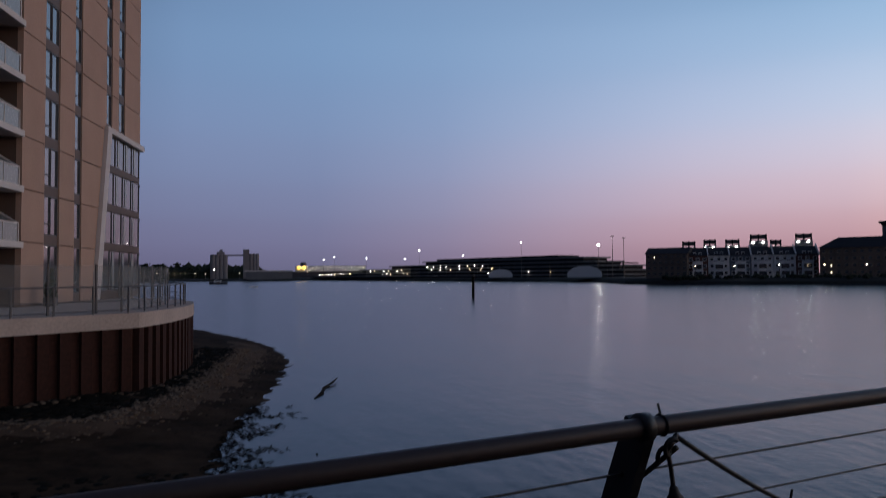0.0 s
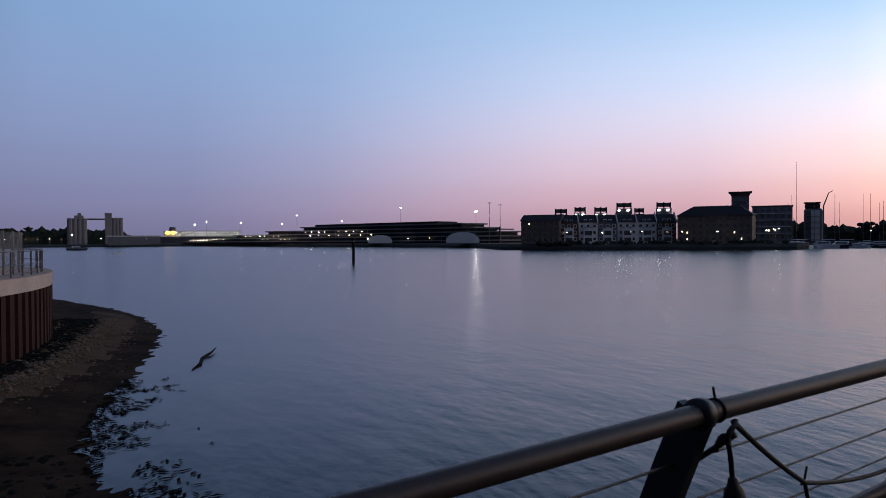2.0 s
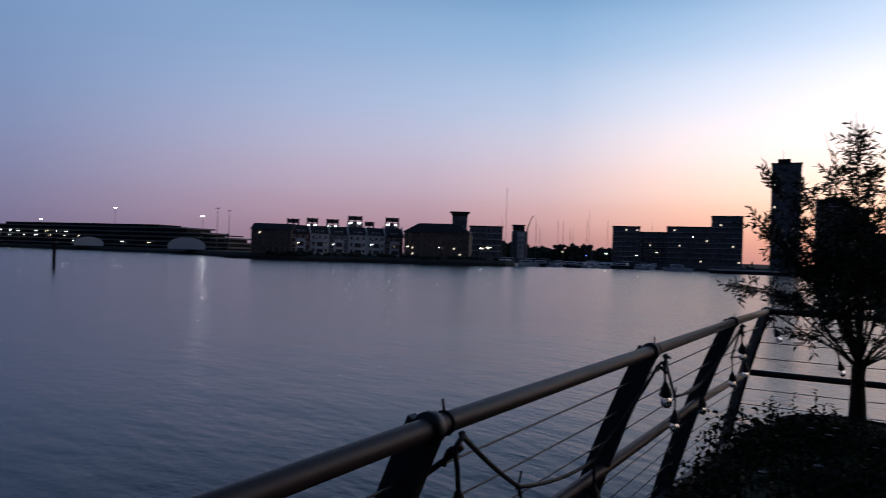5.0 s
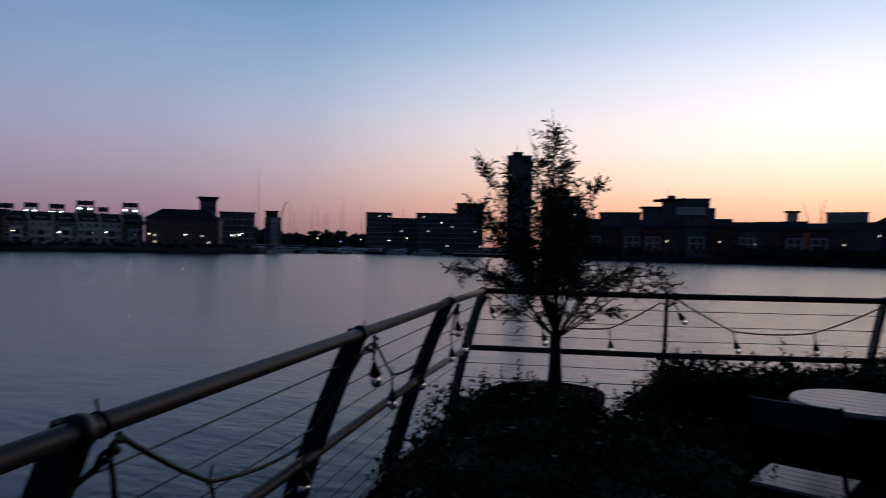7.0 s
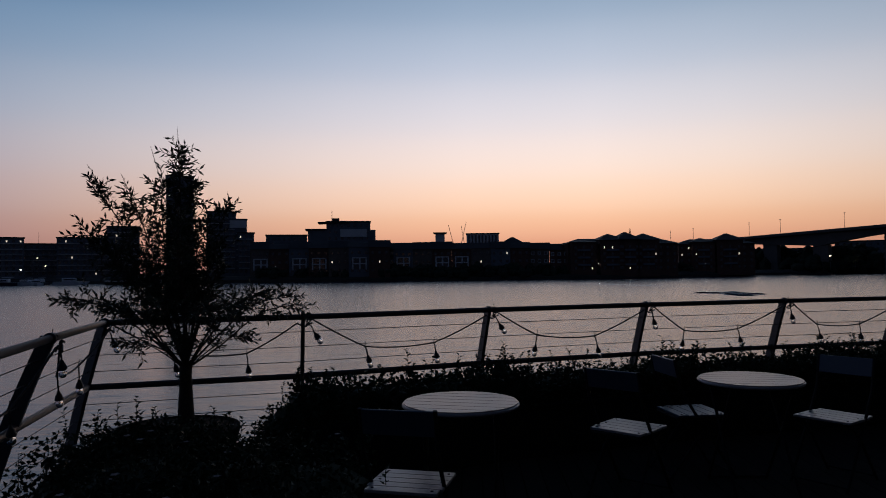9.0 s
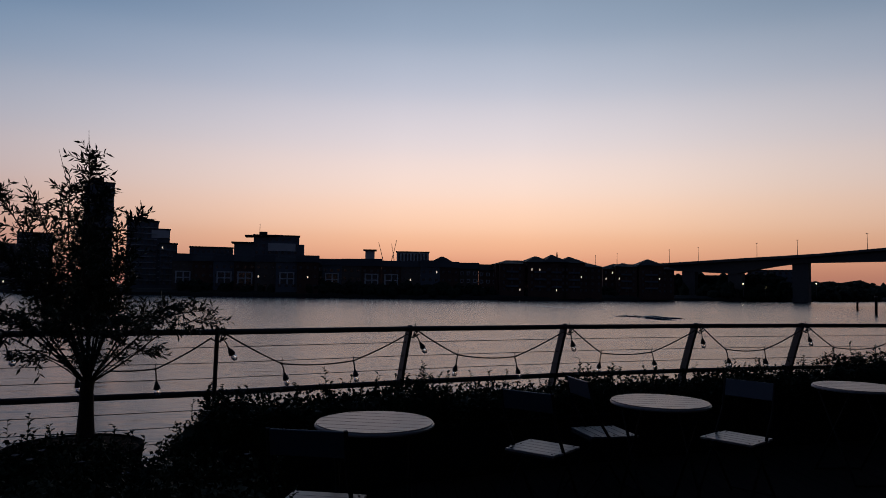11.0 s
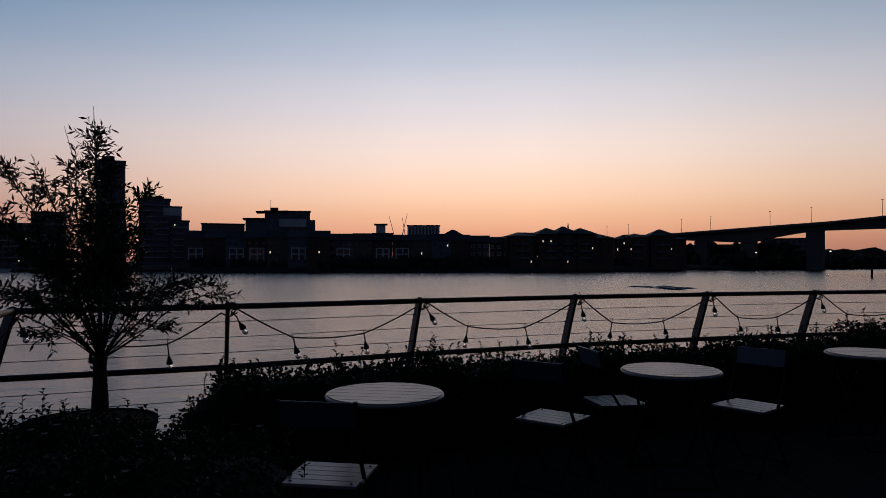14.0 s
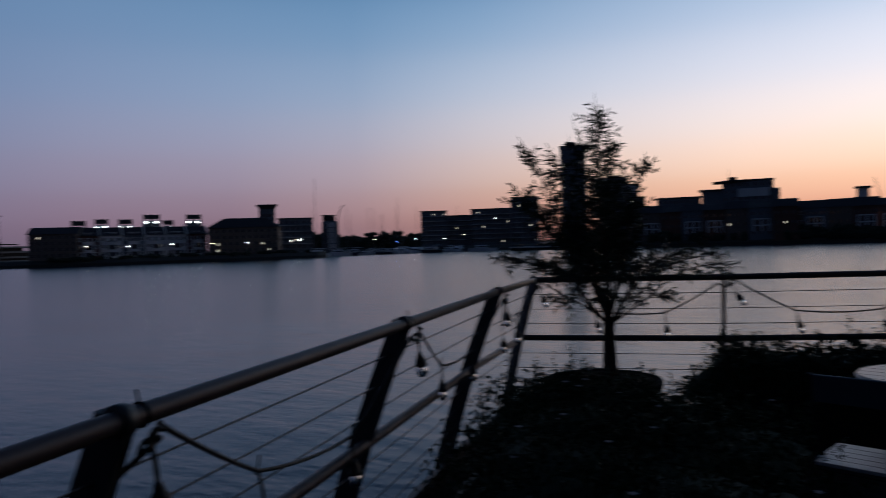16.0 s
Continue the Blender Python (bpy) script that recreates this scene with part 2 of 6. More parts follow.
def water_material():
    m = bpy.data.materials.new("river_water")
    m.use_nodes = True
    n, l = m.node_tree.nodes, m.node_tree.links
    p = n["Principled BSDF"]
    p.inputs["Base Color"].default_value = (0.002, 0.006, 0.018, 1)
    p.inputs["Roughness"].default_value = 0.23
    p.inputs["IOR"].default_value = 1.36
    p.inputs["Specular Tint"].default_value = (0.03, 0.06, 0.45, 1)
    tc = n.new("ShaderNodeTexCoord")
    heights = []
    for scale, stretch, amount, detail in ((0.06, 2.2, 0.20, 2), (0.34, 2.6, 0.085, 2), (1.3, 2.4, 0.032, 2), (5.0, 1.5, 0.007, 2)):
        mp = n.new("ShaderNodeMapping")
        mp.inputs["Rotation"].default_value = (0, 0, 0.55)
        mp.inputs["Scale"].default_value = (scale * stretch, scale, scale)
        l.new(tc.outputs["Object"], mp.inputs["Vector"])
        t = n.new("ShaderNodeTexNoise")
        t.inputs["Scale"].default_value, t.inputs["Detail"].default_value = 1.0, detail
        l.new(mp.outputs[0], t.inputs["Vector"])
        k = n.new("ShaderNodeMath")
        k.operation = "MULTIPLY"
        k.inputs[1].default_value = amount
        l.new(t.outputs[0], k.inputs[0])
        heights.append(k)
    total = heights[0]
    for h in heights[1:]:
        both = n.new("ShaderNodeMath")
        l.new(total.outputs[0], both.inputs[0]), l.new(h.outputs[0], both.inputs[1])
        total = both
    # calm slicks and ruffled patches
    patch = n.new("ShaderNodeTexNoise")
    patch.inputs["Scale"].default_value, patch.inputs["Detail"].default_value = 0.018, 3
    l.new(tc.outputs["Object"], patch.inputs["Vector"])
    pr = n.new("ShaderNodeMapRange")
    pr.inputs["From Min"].default_value, pr.inputs["From Max"].default_value = 0.35, 0.65
    pr.inputs["To Min"].default_value, pr.inputs["To Max"].default_value = 0.55, 1.0
    l.new(patch.outputs[0], pr.inputs["Value"])
    b = n.new("ShaderNodeBump")
    b.inputs["Distance"].default_value = 1.0
    l.new(pr.outputs[0], b.inputs["Strength"])
    l.new(total.outputs[0], b.inputs["Height"])
    l.new(b.outputs[0], p.inputs["Normal"])
    return m


WATER = water_material()
STEEL = material("satin_handrail_steel", (0.060, 0.048, 0.050), 0.5, 0.2, 0.14, 14, 0.05, 0.32)
DARK_PAINT = material("dark_painted_steel", (0.022, 0.024, 0.028), 0.45, 0.0, 0.3, 12, 0.1)
WIRE = material("stainless_wire", (0.07, 0.07, 0.075), 0.5, 0.6, 0.2, 40, 0.1)
RUBBER = material("black_rubber_cable", (0.012, 0.012, 0.013), 0.6, 0.0, 0.2, 30, 0.1)
BULB_GLASS = clear_glass("bulb_glass")
BRASS = material("bulb_cap_metal", (0.45, 0.40, 0.33), 0.4, 1.0, 0.2, 60, 0.0)
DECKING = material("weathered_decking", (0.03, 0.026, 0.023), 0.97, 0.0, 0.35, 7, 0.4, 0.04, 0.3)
CONCRETE = material("pale_concrete", (0.50, 0.40, 0.34), 0.85, 0.0, 0.25, 3, 0.4)
DARK_STONE = material("dark_quay_stone", (0.022, 0.022, 0.024), 0.9, 0.0, 0.4, 1.2, 0.5, 0.2)
LEAF = material("hedge_leaf", (0.020, 0.032, 0.014), 0.6, 0.0, 0.5, 9, 0.0, 0.15)
LEAF_TREE = material("narrow_tree_leaf", (0.030, 0.040, 0.020), 0.5, 0.0, 0.45, 9, 0.0, 0.3)
FLOWER = material("pale_flower", (0.40, 0.36, 0.36), 0.7, 0.0, 0.2, 30, 0.0)
BARK = material("grey_brown_bark", (0.055, 0.043, 0.034), 0.85, 0.0, 0.4, 18, 0.6, 0.2)
SOIL = material("planter_soil", (0.014, 0.011, 0.008), 0.98, 0.0, 0.4, 14, 0.6, 0.05)
PLANTER = material("charcoal_planter", (0.014, 0.014, 0.015), 0.9, 0.0, 0.3, 6, 0.2, 0.05)
SLAT = material("pale_grey_slat_paint", (0.26, 0.25, 0.26), 0.34, 0.0, 0.12, 22, 0.12, 0.5, 0.1)
# darker blue copy of the slat paint, with the chairs' shade in its colour
SLAT_SHADED_BLUE = material("shaded_blue_slat_paint", (0.03, 0.05, 0.085), 0.45, 0.0, 0.15, 22, 0.12, 0.5, 0.1)
FRAME_STEEL = material("chair_frame_steel", (0.010, 0.010, 0.012), 0.75, 0.0, 0.3, 30, 0.1, 0.2)
CLADDING = material("terracotta_cladding", (0.46, 0.30, 0.225), 0.75, 0.0, 0.14, 2.5, 0.15, 0.3, 0.12)
SPANDREL = material("brown_spandrel", (0.13, 0.085, 0.065), 0.6, 0.0, 0.2, 4, 0.1)
WHITE_TRIM = material("white_render_trim", (0.62, 0.56, 0.52), 0.6, 0.0, 0.1, 4, 0.1)
WINDOW = material("dusk_window_glass", (0.018, 0.022, 0.028), 0.08, 0.0, 0.3, 0.8, 0.0, 0.9)
MULLION = material("grey_window_frame", (0.10, 0.09, 0.09), 0.5, 0.0, 0.2, 10, 0.05)
TOWER_GLASS = material("reflective_tower_glazing", (0.07, 0.08, 0.09), 0.07, 0.0, 0.3, 0.6, 0.0, 1.0)
TOWER_GLASS.node_tree.nodes["Principled BSDF"].inputs["IOR"].default_value = 2.1
BALCONY_GLASS = material("frosted_balcony_glass", (0.30, 0.32, 0.31), 0.25, 0.0, 0.15, 3, 0.0, 0.6)
RUST = material("rusted_sheet_pile", (0.045, 0.018, 0.013), 0.85, 0.0, 0.5, 2.0, 0.5, 0.2)
def beach_material():
    """Brown gravel broken by patches of dark weed."""
    m = material("wet_shingle_beach", (0.05, 0.03, 0.02), 0.95, 0.0, 0.5, 3, 0.9, 0.04)
    n, l = m.node_tree.nodes, m.node_tree.links
    p = n["Principled BSDF"]
    tc = n.new("ShaderNodeTexCoord")
    patch = n.new("ShaderNodeTexNoise")
    patch.inputs["Scale"].default_value, patch.inputs["Detail"].default_value, patch.inputs["Roughness"].default_value = 0.42, 9, 0.72
    l.new(tc.outputs["Object"], patch.inputs["Vector"])
    ramp = n.new("ShaderNodeValToRGB")
    ramp.color_ramp.elements.new(0.5)
    for el, (pos, col) in zip(ramp.color_ramp.elements, ((0.34, (0.010, 0.007, 0.005)), (0.50, (0.036, 0.022, 0.014)), (0.70, (0.070, 0.043, 0.027)))):
        el.position, el.color = pos, (*col, 1)
    l.new(patch.outputs[0], ramp.inputs[0])
    l.new(ramp.outputs[0], p.inputs["Base Color"])
    return m


SHINGLE = beach_material()
ROCK = material("foreshore_rock", (0.10, 0.068, 0.045), 0.85, 0.0, 0.45, 3, 0.7, 0.3, 0.4)
WEED = material("dark_seaweed", (0.010, 0.009, 0.007), 0.9, 0.0, 0.4, 6, 0.8, 0.05)
GRAVEL = material("dry_brown_gravel", (0.085, 0.052, 0.033), 0.95, 0.0, 0.55, 4, 0.9, 0.1)
DRIFT = material("waterlogged_timber", (0.010, 0.008, 0.007), 0.85, 0.0, 0.4, 10, 0.6, 0.1)
BRICK_RED = material("red_brick", (0.12, 0.058, 0.045), 0.85, 0.0, 0.25, 1.5, 0.2, 0.3)
BRICK_BUFF = material("buff_brick", (0.15, 0.115, 0.095), 0.85, 0.0, 0.25, 1.5, 0.2, 0.3)
RENDER_PALE = material("pale_render", (0.60, 0.58, 0.58), 0.8, 0.0, 0.15, 1.0, 0.1)
RENDER_GREY = material("grey_render", (0.13, 0.14, 0.16), 0.8, 0.0, 0.2, 1.0, 0.1)
SLATE = material("dark_slate_roof", (0.030, 0.027, 0.030), 0.7, 0.0, 0.3, 1.0, 0.2, 0.3)
SILO_CONC = material("silo_concrete", (0.20, 0.19, 0.20), 0.85, 0.0, 0.2, 0.6, 0.2)
BRIDGE_CONC = material("bridge_concrete", (0.085, 0.08, 0.078), 0.85, 0.0, 0.25, 0.5, 0.2)
TENT = material("white_tent_fabric", (0.55, 0.55, 0.57), 0.6, 0.0, 0.06, 0.6, 0.1)
HULL = material("white_boat_hull", (0.62, 0.63, 0.66), 0.3, 0.0, 0.08, 1.5, 0.0)
HULL_DARK = material("dark_boat_hull", (0.03, 0.035, 0.05), 0.35, 0.0, 0.2, 1.5, 0.0)
WOODS = material("distant_woodland", (0.024, 0.030, 0.020), 0.9, 0.0, 0.5, 0.5, 0.3, 0.2)
LAND = material("far_bank_ground", (0.035, 0.035, 0.032), 0.95, 0.0, 0.4, 0.3, 0.4, 0.2)
ORANGE_PAINT = material("orange_crane_paint", (0.35, 0.12, 0.03), 0.5, 0.0, 0.2, 5, 0.05)
LAMP_WHITE = lamp_material("cold_white_lamp", (1.0, 0.97, 0.92), 9.0)
LAMP_DIM = lamp_material("ship_deck_lamp", (1.0, 0.90, 0.75), 1.8)
LAMP_FLOOD = lamp_material("floodlight_lamp", (1.0, 0.97, 0.95), 32.0)
LAMP_WARM = lamp_material("warm_white_lamp", (1.0, 0.80, 0.52), 6.0)
LAMP_AMBER = lamp_material("yellow_funnel_light", (1.0, 0.62, 0.10), 1.0)
LAMP_BLUE = lamp_material("blue_marina_lamp", (0.12, 0.2, 1.0), 9.0)
WINDOW_LIT = lamp_material("lit_window", (1.0, 0.84, 0.62), 0.7)


# ---- mesh helpers ----
def mesh_of(name, bm, mat):
    me = bpy.data.meshes.new(name)
    bm.to_mesh(me)
    bm.free()
    me.materials.append(mat)
    return me


def part(name, bm, mat, parent, label="", smooth=False):
    """Links a bmesh (or shares a mesh) as one object under a thing or a part."""
    me = bm if isinstance(bm, bpy.types.Mesh) else mesh_of(name, bm, mat)
    if smooth:
        me.shade_smooth()
    ob = new(name, me)
    ob.parent = parent
    if label:
        ob["label"] = label
    return ob


def thing(name, m, label, category, group="", kind=""):
    ob = new(name)
    ob.empty_display_size = 0.1
    ob.matrix_basis = m
    return tagged(ob, label, category, group, kind)


def solid(name, bm, mat, label, category, kind="structure", smooth=False, m=None):
    me = mesh_of(name, bm, mat)
    if smooth:
        me.shade_smooth()
    ob = new(name, me)
    if m is not None:
        ob.matrix_basis = m
    return tagged(ob, label, category, "", kind)


def box(bm, x0, x1, y0, y1, z0, z1, m=None):
    c = [Vector((x, y, z)) for x in (x0, x1) for y in (y0, y1) for z in (z0, z1)]
    v = [bm.verts.new(m @ p if m else p) for p in c]
    for f in ((0, 1, 3, 2), (4, 6, 7, 5), (0, 4, 5, 1), (2, 3, 7, 6), (0, 2, 6, 4), (1, 5, 7, 3)):
        bm.faces.new([v[i] for i in f])
    return bm


def new_box(*a, bevel=0.0, m=None):
    bm = box(bmesh.new(), *a, m=m)
    if bevel:
        bmesh.ops.bevel(bm, geom=bm.edges[:], offset=bevel, segments=2, affect="EDGES", profile=0.5)
    return bm


def tube(bm, pts, radii, sides=8, caps=True):
    """A round bar along a line of points."""
    pts = [Vector(p) for p in pts]
    if not isinstance(radii, (list, tuple)):
        radii = [radii] * len(pts)
    rings, up = [], None
    for i, p in enumerate(pts):
        d = (pts[min(i + 1, len(pts) - 1)] - pts[max(i - 1, 0)]).normalized()
        if up is None:
            up = Vector((0, 0, 1)) if abs(d.z) < 0.9 else Vector((1, 0, 0))
        a = d.cross(up).normalized()
        up = a.cross(d).normalized()
        rings.append([bm.verts.new(p + radii[i] * (math.cos(t) * a + math.sin(t) * up)) for t in (2 * math.pi * k / sides for k in range(sides))])
    for r, s in zip(rings, rings[1:]):
        for k in range(sides):
            bm.faces.new((r[k], r[(k + 1) % sides], s[(k + 1) % sides], s[k]))
    if caps:
        bm.faces.new(rings[0][::-1]), bm.faces.new(rings[-1])
    return bm


def lathe(bm, profile, sides=12, origin=(0, 0, 0)):
    """A turned body from (radius, height) rows."""
    o = Vector(origin)
    rings = [[bm.verts.new(o + Vector((max(r, 1e-4) * math.cos(2 * math.pi * k / sides), max(r, 1e-4) * math.sin(2 * math.pi * k / sides), z))) for k in range(sides)] for r, z in profile]
    for r, s in zip(rings, rings[1:]):
        for k in range(sides):
            bm.faces.new((r[k], r[(k + 1) % sides], s[(k + 1) % sides], s[k]))
    bm.faces.new(rings[0][::-1]), bm.faces.new(rings[-1])
    return bm


def prism(bm, outline, z0, z1):
    """An upright body over a ground outline, given anticlockwise."""
    a = [bm.verts.new((x, y, z0)) for x, y in outline]
    b = [bm.verts.new((x, y, z1)) for x, y in outline]
    bm.faces.new(a[::-1]), bm.faces.new(b)
    for i in range(len(a)):
        j = (i + 1) % len(a)
        bm.faces.new((a[i], a[j], b[j], b[i]))
    return bm


def leaf(bm, p, d, n, length, width):
    """One pointed leaf, slightly folded along its midrib."""
    side = d.cross(n)
    if side.length < 1e-4:
        side = d.cross(Vector((0.3, 0.5, 0.8)))
    side.normalize()
    lift = side.cross(d) * width * 0.25
    a, b = bm.verts.new(p), bm.verts.new(p + d * length)
    c = bm.verts.new(p + d * length * 0.45 + side * width / 2 + lift)
    e = bm.verts.new(p + d * length * 0.45 - side * width / 2 + lift)
    bm.faces.new((a, c, b)), bm.faces.new((a, b, e))


def blob(bm, c, r, rng, squash=0.8, levels=1):
    """A lumpy clump."""
    res = bmesh.ops.create_icosphere(bm, subdivisions=levels, radius=1.0)
    for v in res["verts"]:
        k = rng.uniform(0.75, 1.2)
        v.co = Vector(c) + Vector((v.co.x * r * k, v.co.y * r * k, v.co.z * r * squash * k))


WATER_Z = -4.0

# ---- ground, water and far bank ----
bm = bmesh.new()
vs = [bm.verts.new((x, y, WATER_Z)) for x, y in ((-2500, -2500), (2500, -2500), (2500, 2500), (-2500, 2500))]
bm.faces.new(vs)
solid("water", bm, WATER, "calm dark river water reflecting the dusk sky", "water")

# plan of the far bank, before it is enlarged 1.1 times
SHORE = [(-1500, 1000), (-420, 960), (-135, 812), (-40, 788), (25, 775), (60, 690), (108, 560), (150, 455), (162, 400), (148, 335), (140, 305),
         (172, 268), (205, 240), (232, 219), (246, 226), (275, 275), (345, 330), (385, 300), (380, 240), (352, 190), (334, 168), (325, 135), (327, 100),
         (329, 30), (332, -50), (345, -105), (374, -147), (398, -193), (440, -260), (475, -340), (560, -520), (900, -1300)]


def shore_point(i, k, h):
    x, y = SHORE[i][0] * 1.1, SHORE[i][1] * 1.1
    return (x * k, y * k, h)


bm = bmesh.new()
rows_ = []
for i in range(len(SHORE)):
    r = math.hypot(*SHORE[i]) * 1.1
    out = 2400 / r
    rows_.append([bm.verts.new(shore_point(i, 1.0, -5.5)), bm.verts.new(shore_point(i, 1.004, -2.6)), bm.verts.new(shore_point(i, 1.02, -1.0)), bm.verts.new(shore_point(i, out, -0.6))])
for a, b in zip(rows_, rows_[1:]):
    for k in range(3):
        bm.faces.new((a[k], b[k], b[k + 1], a[k + 1]))
solid("ground", bm, LAND, "dark far river bank with a stone quay edge", "ground")

# ---- the waterfront tower and its promenade ----
FACE_A, FACE_B = Vector((-15.5, 41.0, 0)), Vector((-14.4, 62.0, 0))
face_dir = (FACE_B - FACE_A).normalized()
FACE_LEN = (FACE_B - FACE_A).length
face_in = Vector((-face_dir.y, face_dir.x, 0))
FACE_M = Matrix(((face_dir.x, face_in.x, 0, FACE_A.x), (face_dir.y, face_in.y, 0, FACE_A.y), (0, 0, 1, 0), (0, 0, 0, 1)))
FLOORS = [0.0] + [3.5 + 2.9 * i for i in range(16)]
TOP = FLOORS[-1]


def tower_building():
    b = thing("apartment_tower", FACE_M, "tall terracotta-clad apartment tower with balconies on the quay", "building")
    # u along the face, v into the building
    core = bmesh.new()
    box(core, 0.0, FACE_LEN - 0.3, 0.3, 16, -0.2, TOP)
    part("wall", core, SPANDREL, b)
    # dark grey here puts the shade inside the balcony bay into the wall colour
    part("recess_wall", new_box(-14, 0.0, 2.0, 16, -0.2, TOP), MULLION, b)
    part("shop_window", new_box(-13.4, -0.1, 1.86, 1.96, 0.0, 2.9), WINDOW, b)
    strips = [(0.0, 0.135), (0.232, 0.344), (0.399, 0.618), (0.675, 0.745), (0.812, 1.0)]
    glazed = [(0.135, 0.232, 2), (0.344, 0.399, 1), (0.618, 0.675, 1), (0.745, 0.812, 1)]
    for k in range(len(FLOORS) - 1):
        z0, z1 = FLOORS[k] + 0.03, FLOORS[k + 1] - 0.03
        for s0, s1 in strips:
            if s0 > 0.6 and z1 < 12.4:
                continue
            if s0 == 0.399 and z1 < 12.4:
                # panel cut by the leaning white frame
                la, lb = 0.495 + 0.107 * z0 / 12.2, 0.495 + 0.107 * z1 / 12.2
                pm = bmesh.new()
                q = [(0.399, z0), (la - 0.004, z0), (lb - 0.004, z1), (0.399, z1)]
                f = [pm.verts.new((s * FACE_LEN, 0.0, z)) for s, z in q]
                g = [pm.verts.new((s * FACE_LEN, 0.3, z)) for s, z in q]
                pm.faces.new(f), pm.faces.new(g[::-1])
                for i in range(4):
                    pm.faces.new((f[i], g[i], g[(i + 1) % 4], f[(i + 1) % 4]))
                bmesh.ops.recalc_face_normals(pm, faces=pm.faces[:])
                part("panel", pm, CLADDING, b)
                continue
            part("panel", new_box(s0 * FACE_LEN + 0.02, s1 * FACE_LEN - 0.02, 0.0, 0.3, z0, z1), CLADDING, b)
        for s0, s1, panes in glazed:
            if s0 > 0.6 and z1 < 12.4:
                continue
            u0, u1 = s0 * FACE_LEN, s1 * FACE_LEN
            win = part("window", new_box(u0 + 0.02, u1 - 0.02, 0.14, 0.18, z0 + 0.5, z1), TOWER_GLASS, b)
            fr = bmesh.new()
            for i in range(panes + 1):
                c = u0 + 0.06 + (u1 - u0 - 0.12) * i / panes
                box(fr, c - 0.04, c + 0.04, 0.07, 0.14, z0 + 0.5, z1)
            box(fr, u0 + 0.02, u1 - 0.02, 0.08, 0.13, z0 + 0.5, z0 + 0.57)
            box(fr, u0 + 0.02, u1 - 0.02, 0.08, 0.13, z1 - 0.08, z1)
            box(fr, u0 + 0.02, (u0 + u1) / 2, 0.08, 0.13, z0 + 1.15, z0 + 1.21)
            part("window_frame", fr, MULLION, win)
            part("spandrel", new_box(u0 + 0.02, u1 - 0.02, 0.06, 0.2, z0 - 0.06, z0 + 0.49), SPANDREL, b)
    # the white frame round the glazed corner
    fr = bmesh.new()
    q = [(0.495, 0.0), (0.537, 0.0), (0.642, 12.1), (0.602, 12.1)]
    f = [fr.verts.new((s * FACE_LEN, -0.25, z)) for s, z in q]
    g = [fr.verts.new((s * FACE_LEN, 0.3, z)) for s, z in q]
    fr.faces.new(f), fr.faces.new(g[::-1])
    for i in range(4):
        fr.faces.new((f[i], g[i], g[(i + 1) % 4], f[(i + 1) % 4]))
    box(fr, 0.602 * FACE_LEN, FACE_LEN + 0.4, -0.25, 0.3, 12.1, 12.5)
    bmesh.ops.recalc_face_normals(fr, faces=fr.faces[:])
    part("corner_frame", fr, WHITE_TRIM, b, "white leaning frame round the corner glazing")
    for k in range(4):
        z0, z1 = FLOORS[k] + 0.02, min(FLOORS[k + 1], 12.1)
        la = 0.545 + 0.095 * (z0 + z1) / 2 / 12.2
        n = 4
        for i in range(n):
            a = la + (1.0 - la) * i / n
            c = la + (1.0 - la) * (i + 1) / n
            win = part("window", new_box(a * FACE_LEN + 0.05, c * FACE_LEN - 0.05, 0.1, 0.16, z0 + 0.55, z1 - 0.05), TOWER_GLASS, b)
            part("window_frame", new_box(c * FACE_LEN - 0.045, c * FACE_LEN + 0.045, 0.05, 0.14, z0 + 0.5, z1), MULLION, win)
            part("blind", new_box(a * FACE_LEN + 0.5, a * FACE_LEN + 0.95, 0.06, 0.095, z0 + 0.6, z1 - 0.1), BALCONY_GLASS, win)
        part("spandrel", new_box((la - 0.02) * FACE_LEN, FACE_LEN, 0.04, 0.25, z0, z0 + 0.52), SPANDREL, b)
        part("balcony_slab", new_box(FACE_LEN - 0.2, FACE_LEN + 0.75, 0.2, 3.0, FLOORS[k + 1] - 0.2, FLOORS[k + 1] + 0.05), MULLION, b)
    for k in range(4, len(FLOORS) - 1):
        part("balcony_slab", new_box(FACE_LEN - 0.3, FACE_LEN + 0.45, 0.3, 3.0, FLOORS[k] - 0.12, FLOORS[k] + 0.08), MULLION, b)
    # the recessed balcony bay
    for k in range(1, len(FLOORS) - 1):
        z = FLOORS[k] * 1.04 - 0.3
        slab = part("balcony_slab", new_box(-13.5, -0.06, -0.16, 2.0, z - 0.20, z + 0.14), WHITE_TRIM, b, "white balcony slab edge")
        for i in range(8):
            u = -13.3 + 1.58 * i
            part("balcony_pane", new_box(u, u + 1.52, -0.12, -0.09, z + 0.12, z + 1.08), BALCONY_GLASS, slab)
            part("balcony_post", new_box(u - 0.04, u, -0.14, -0.06, z + 0.12, z + 1.12), WHITE_TRIM, slab)
        part("balcony_rail", new_box(-13.4, -0.62, -0.15, -0.05, z + 1.08, z + 1.14), WHITE_TRIM, slab)
        side = bmesh.new()
        q = [(-0.1, z + 0.12), (1.9, z + 0.12), (1.9, z + 2.35), (-0.1, z + 1.1)]
        f = [side.verts.new((-0.62, v, h)) for v, h in q]
        g = [side.verts.new((-0.57, v, h)) for v, h in q]
        side.faces.new(f), side.faces.new(g[::-1])
        for i in range(4):
            side.faces.new((f[i], g[i], g[(i + 1) % 4], f[(i + 1) % 4]))
        bmesh.ops.recalc_face_normals(side, faces=side.faces[:])
        part("side_screen", side, BALCONY_GLASS, slab)
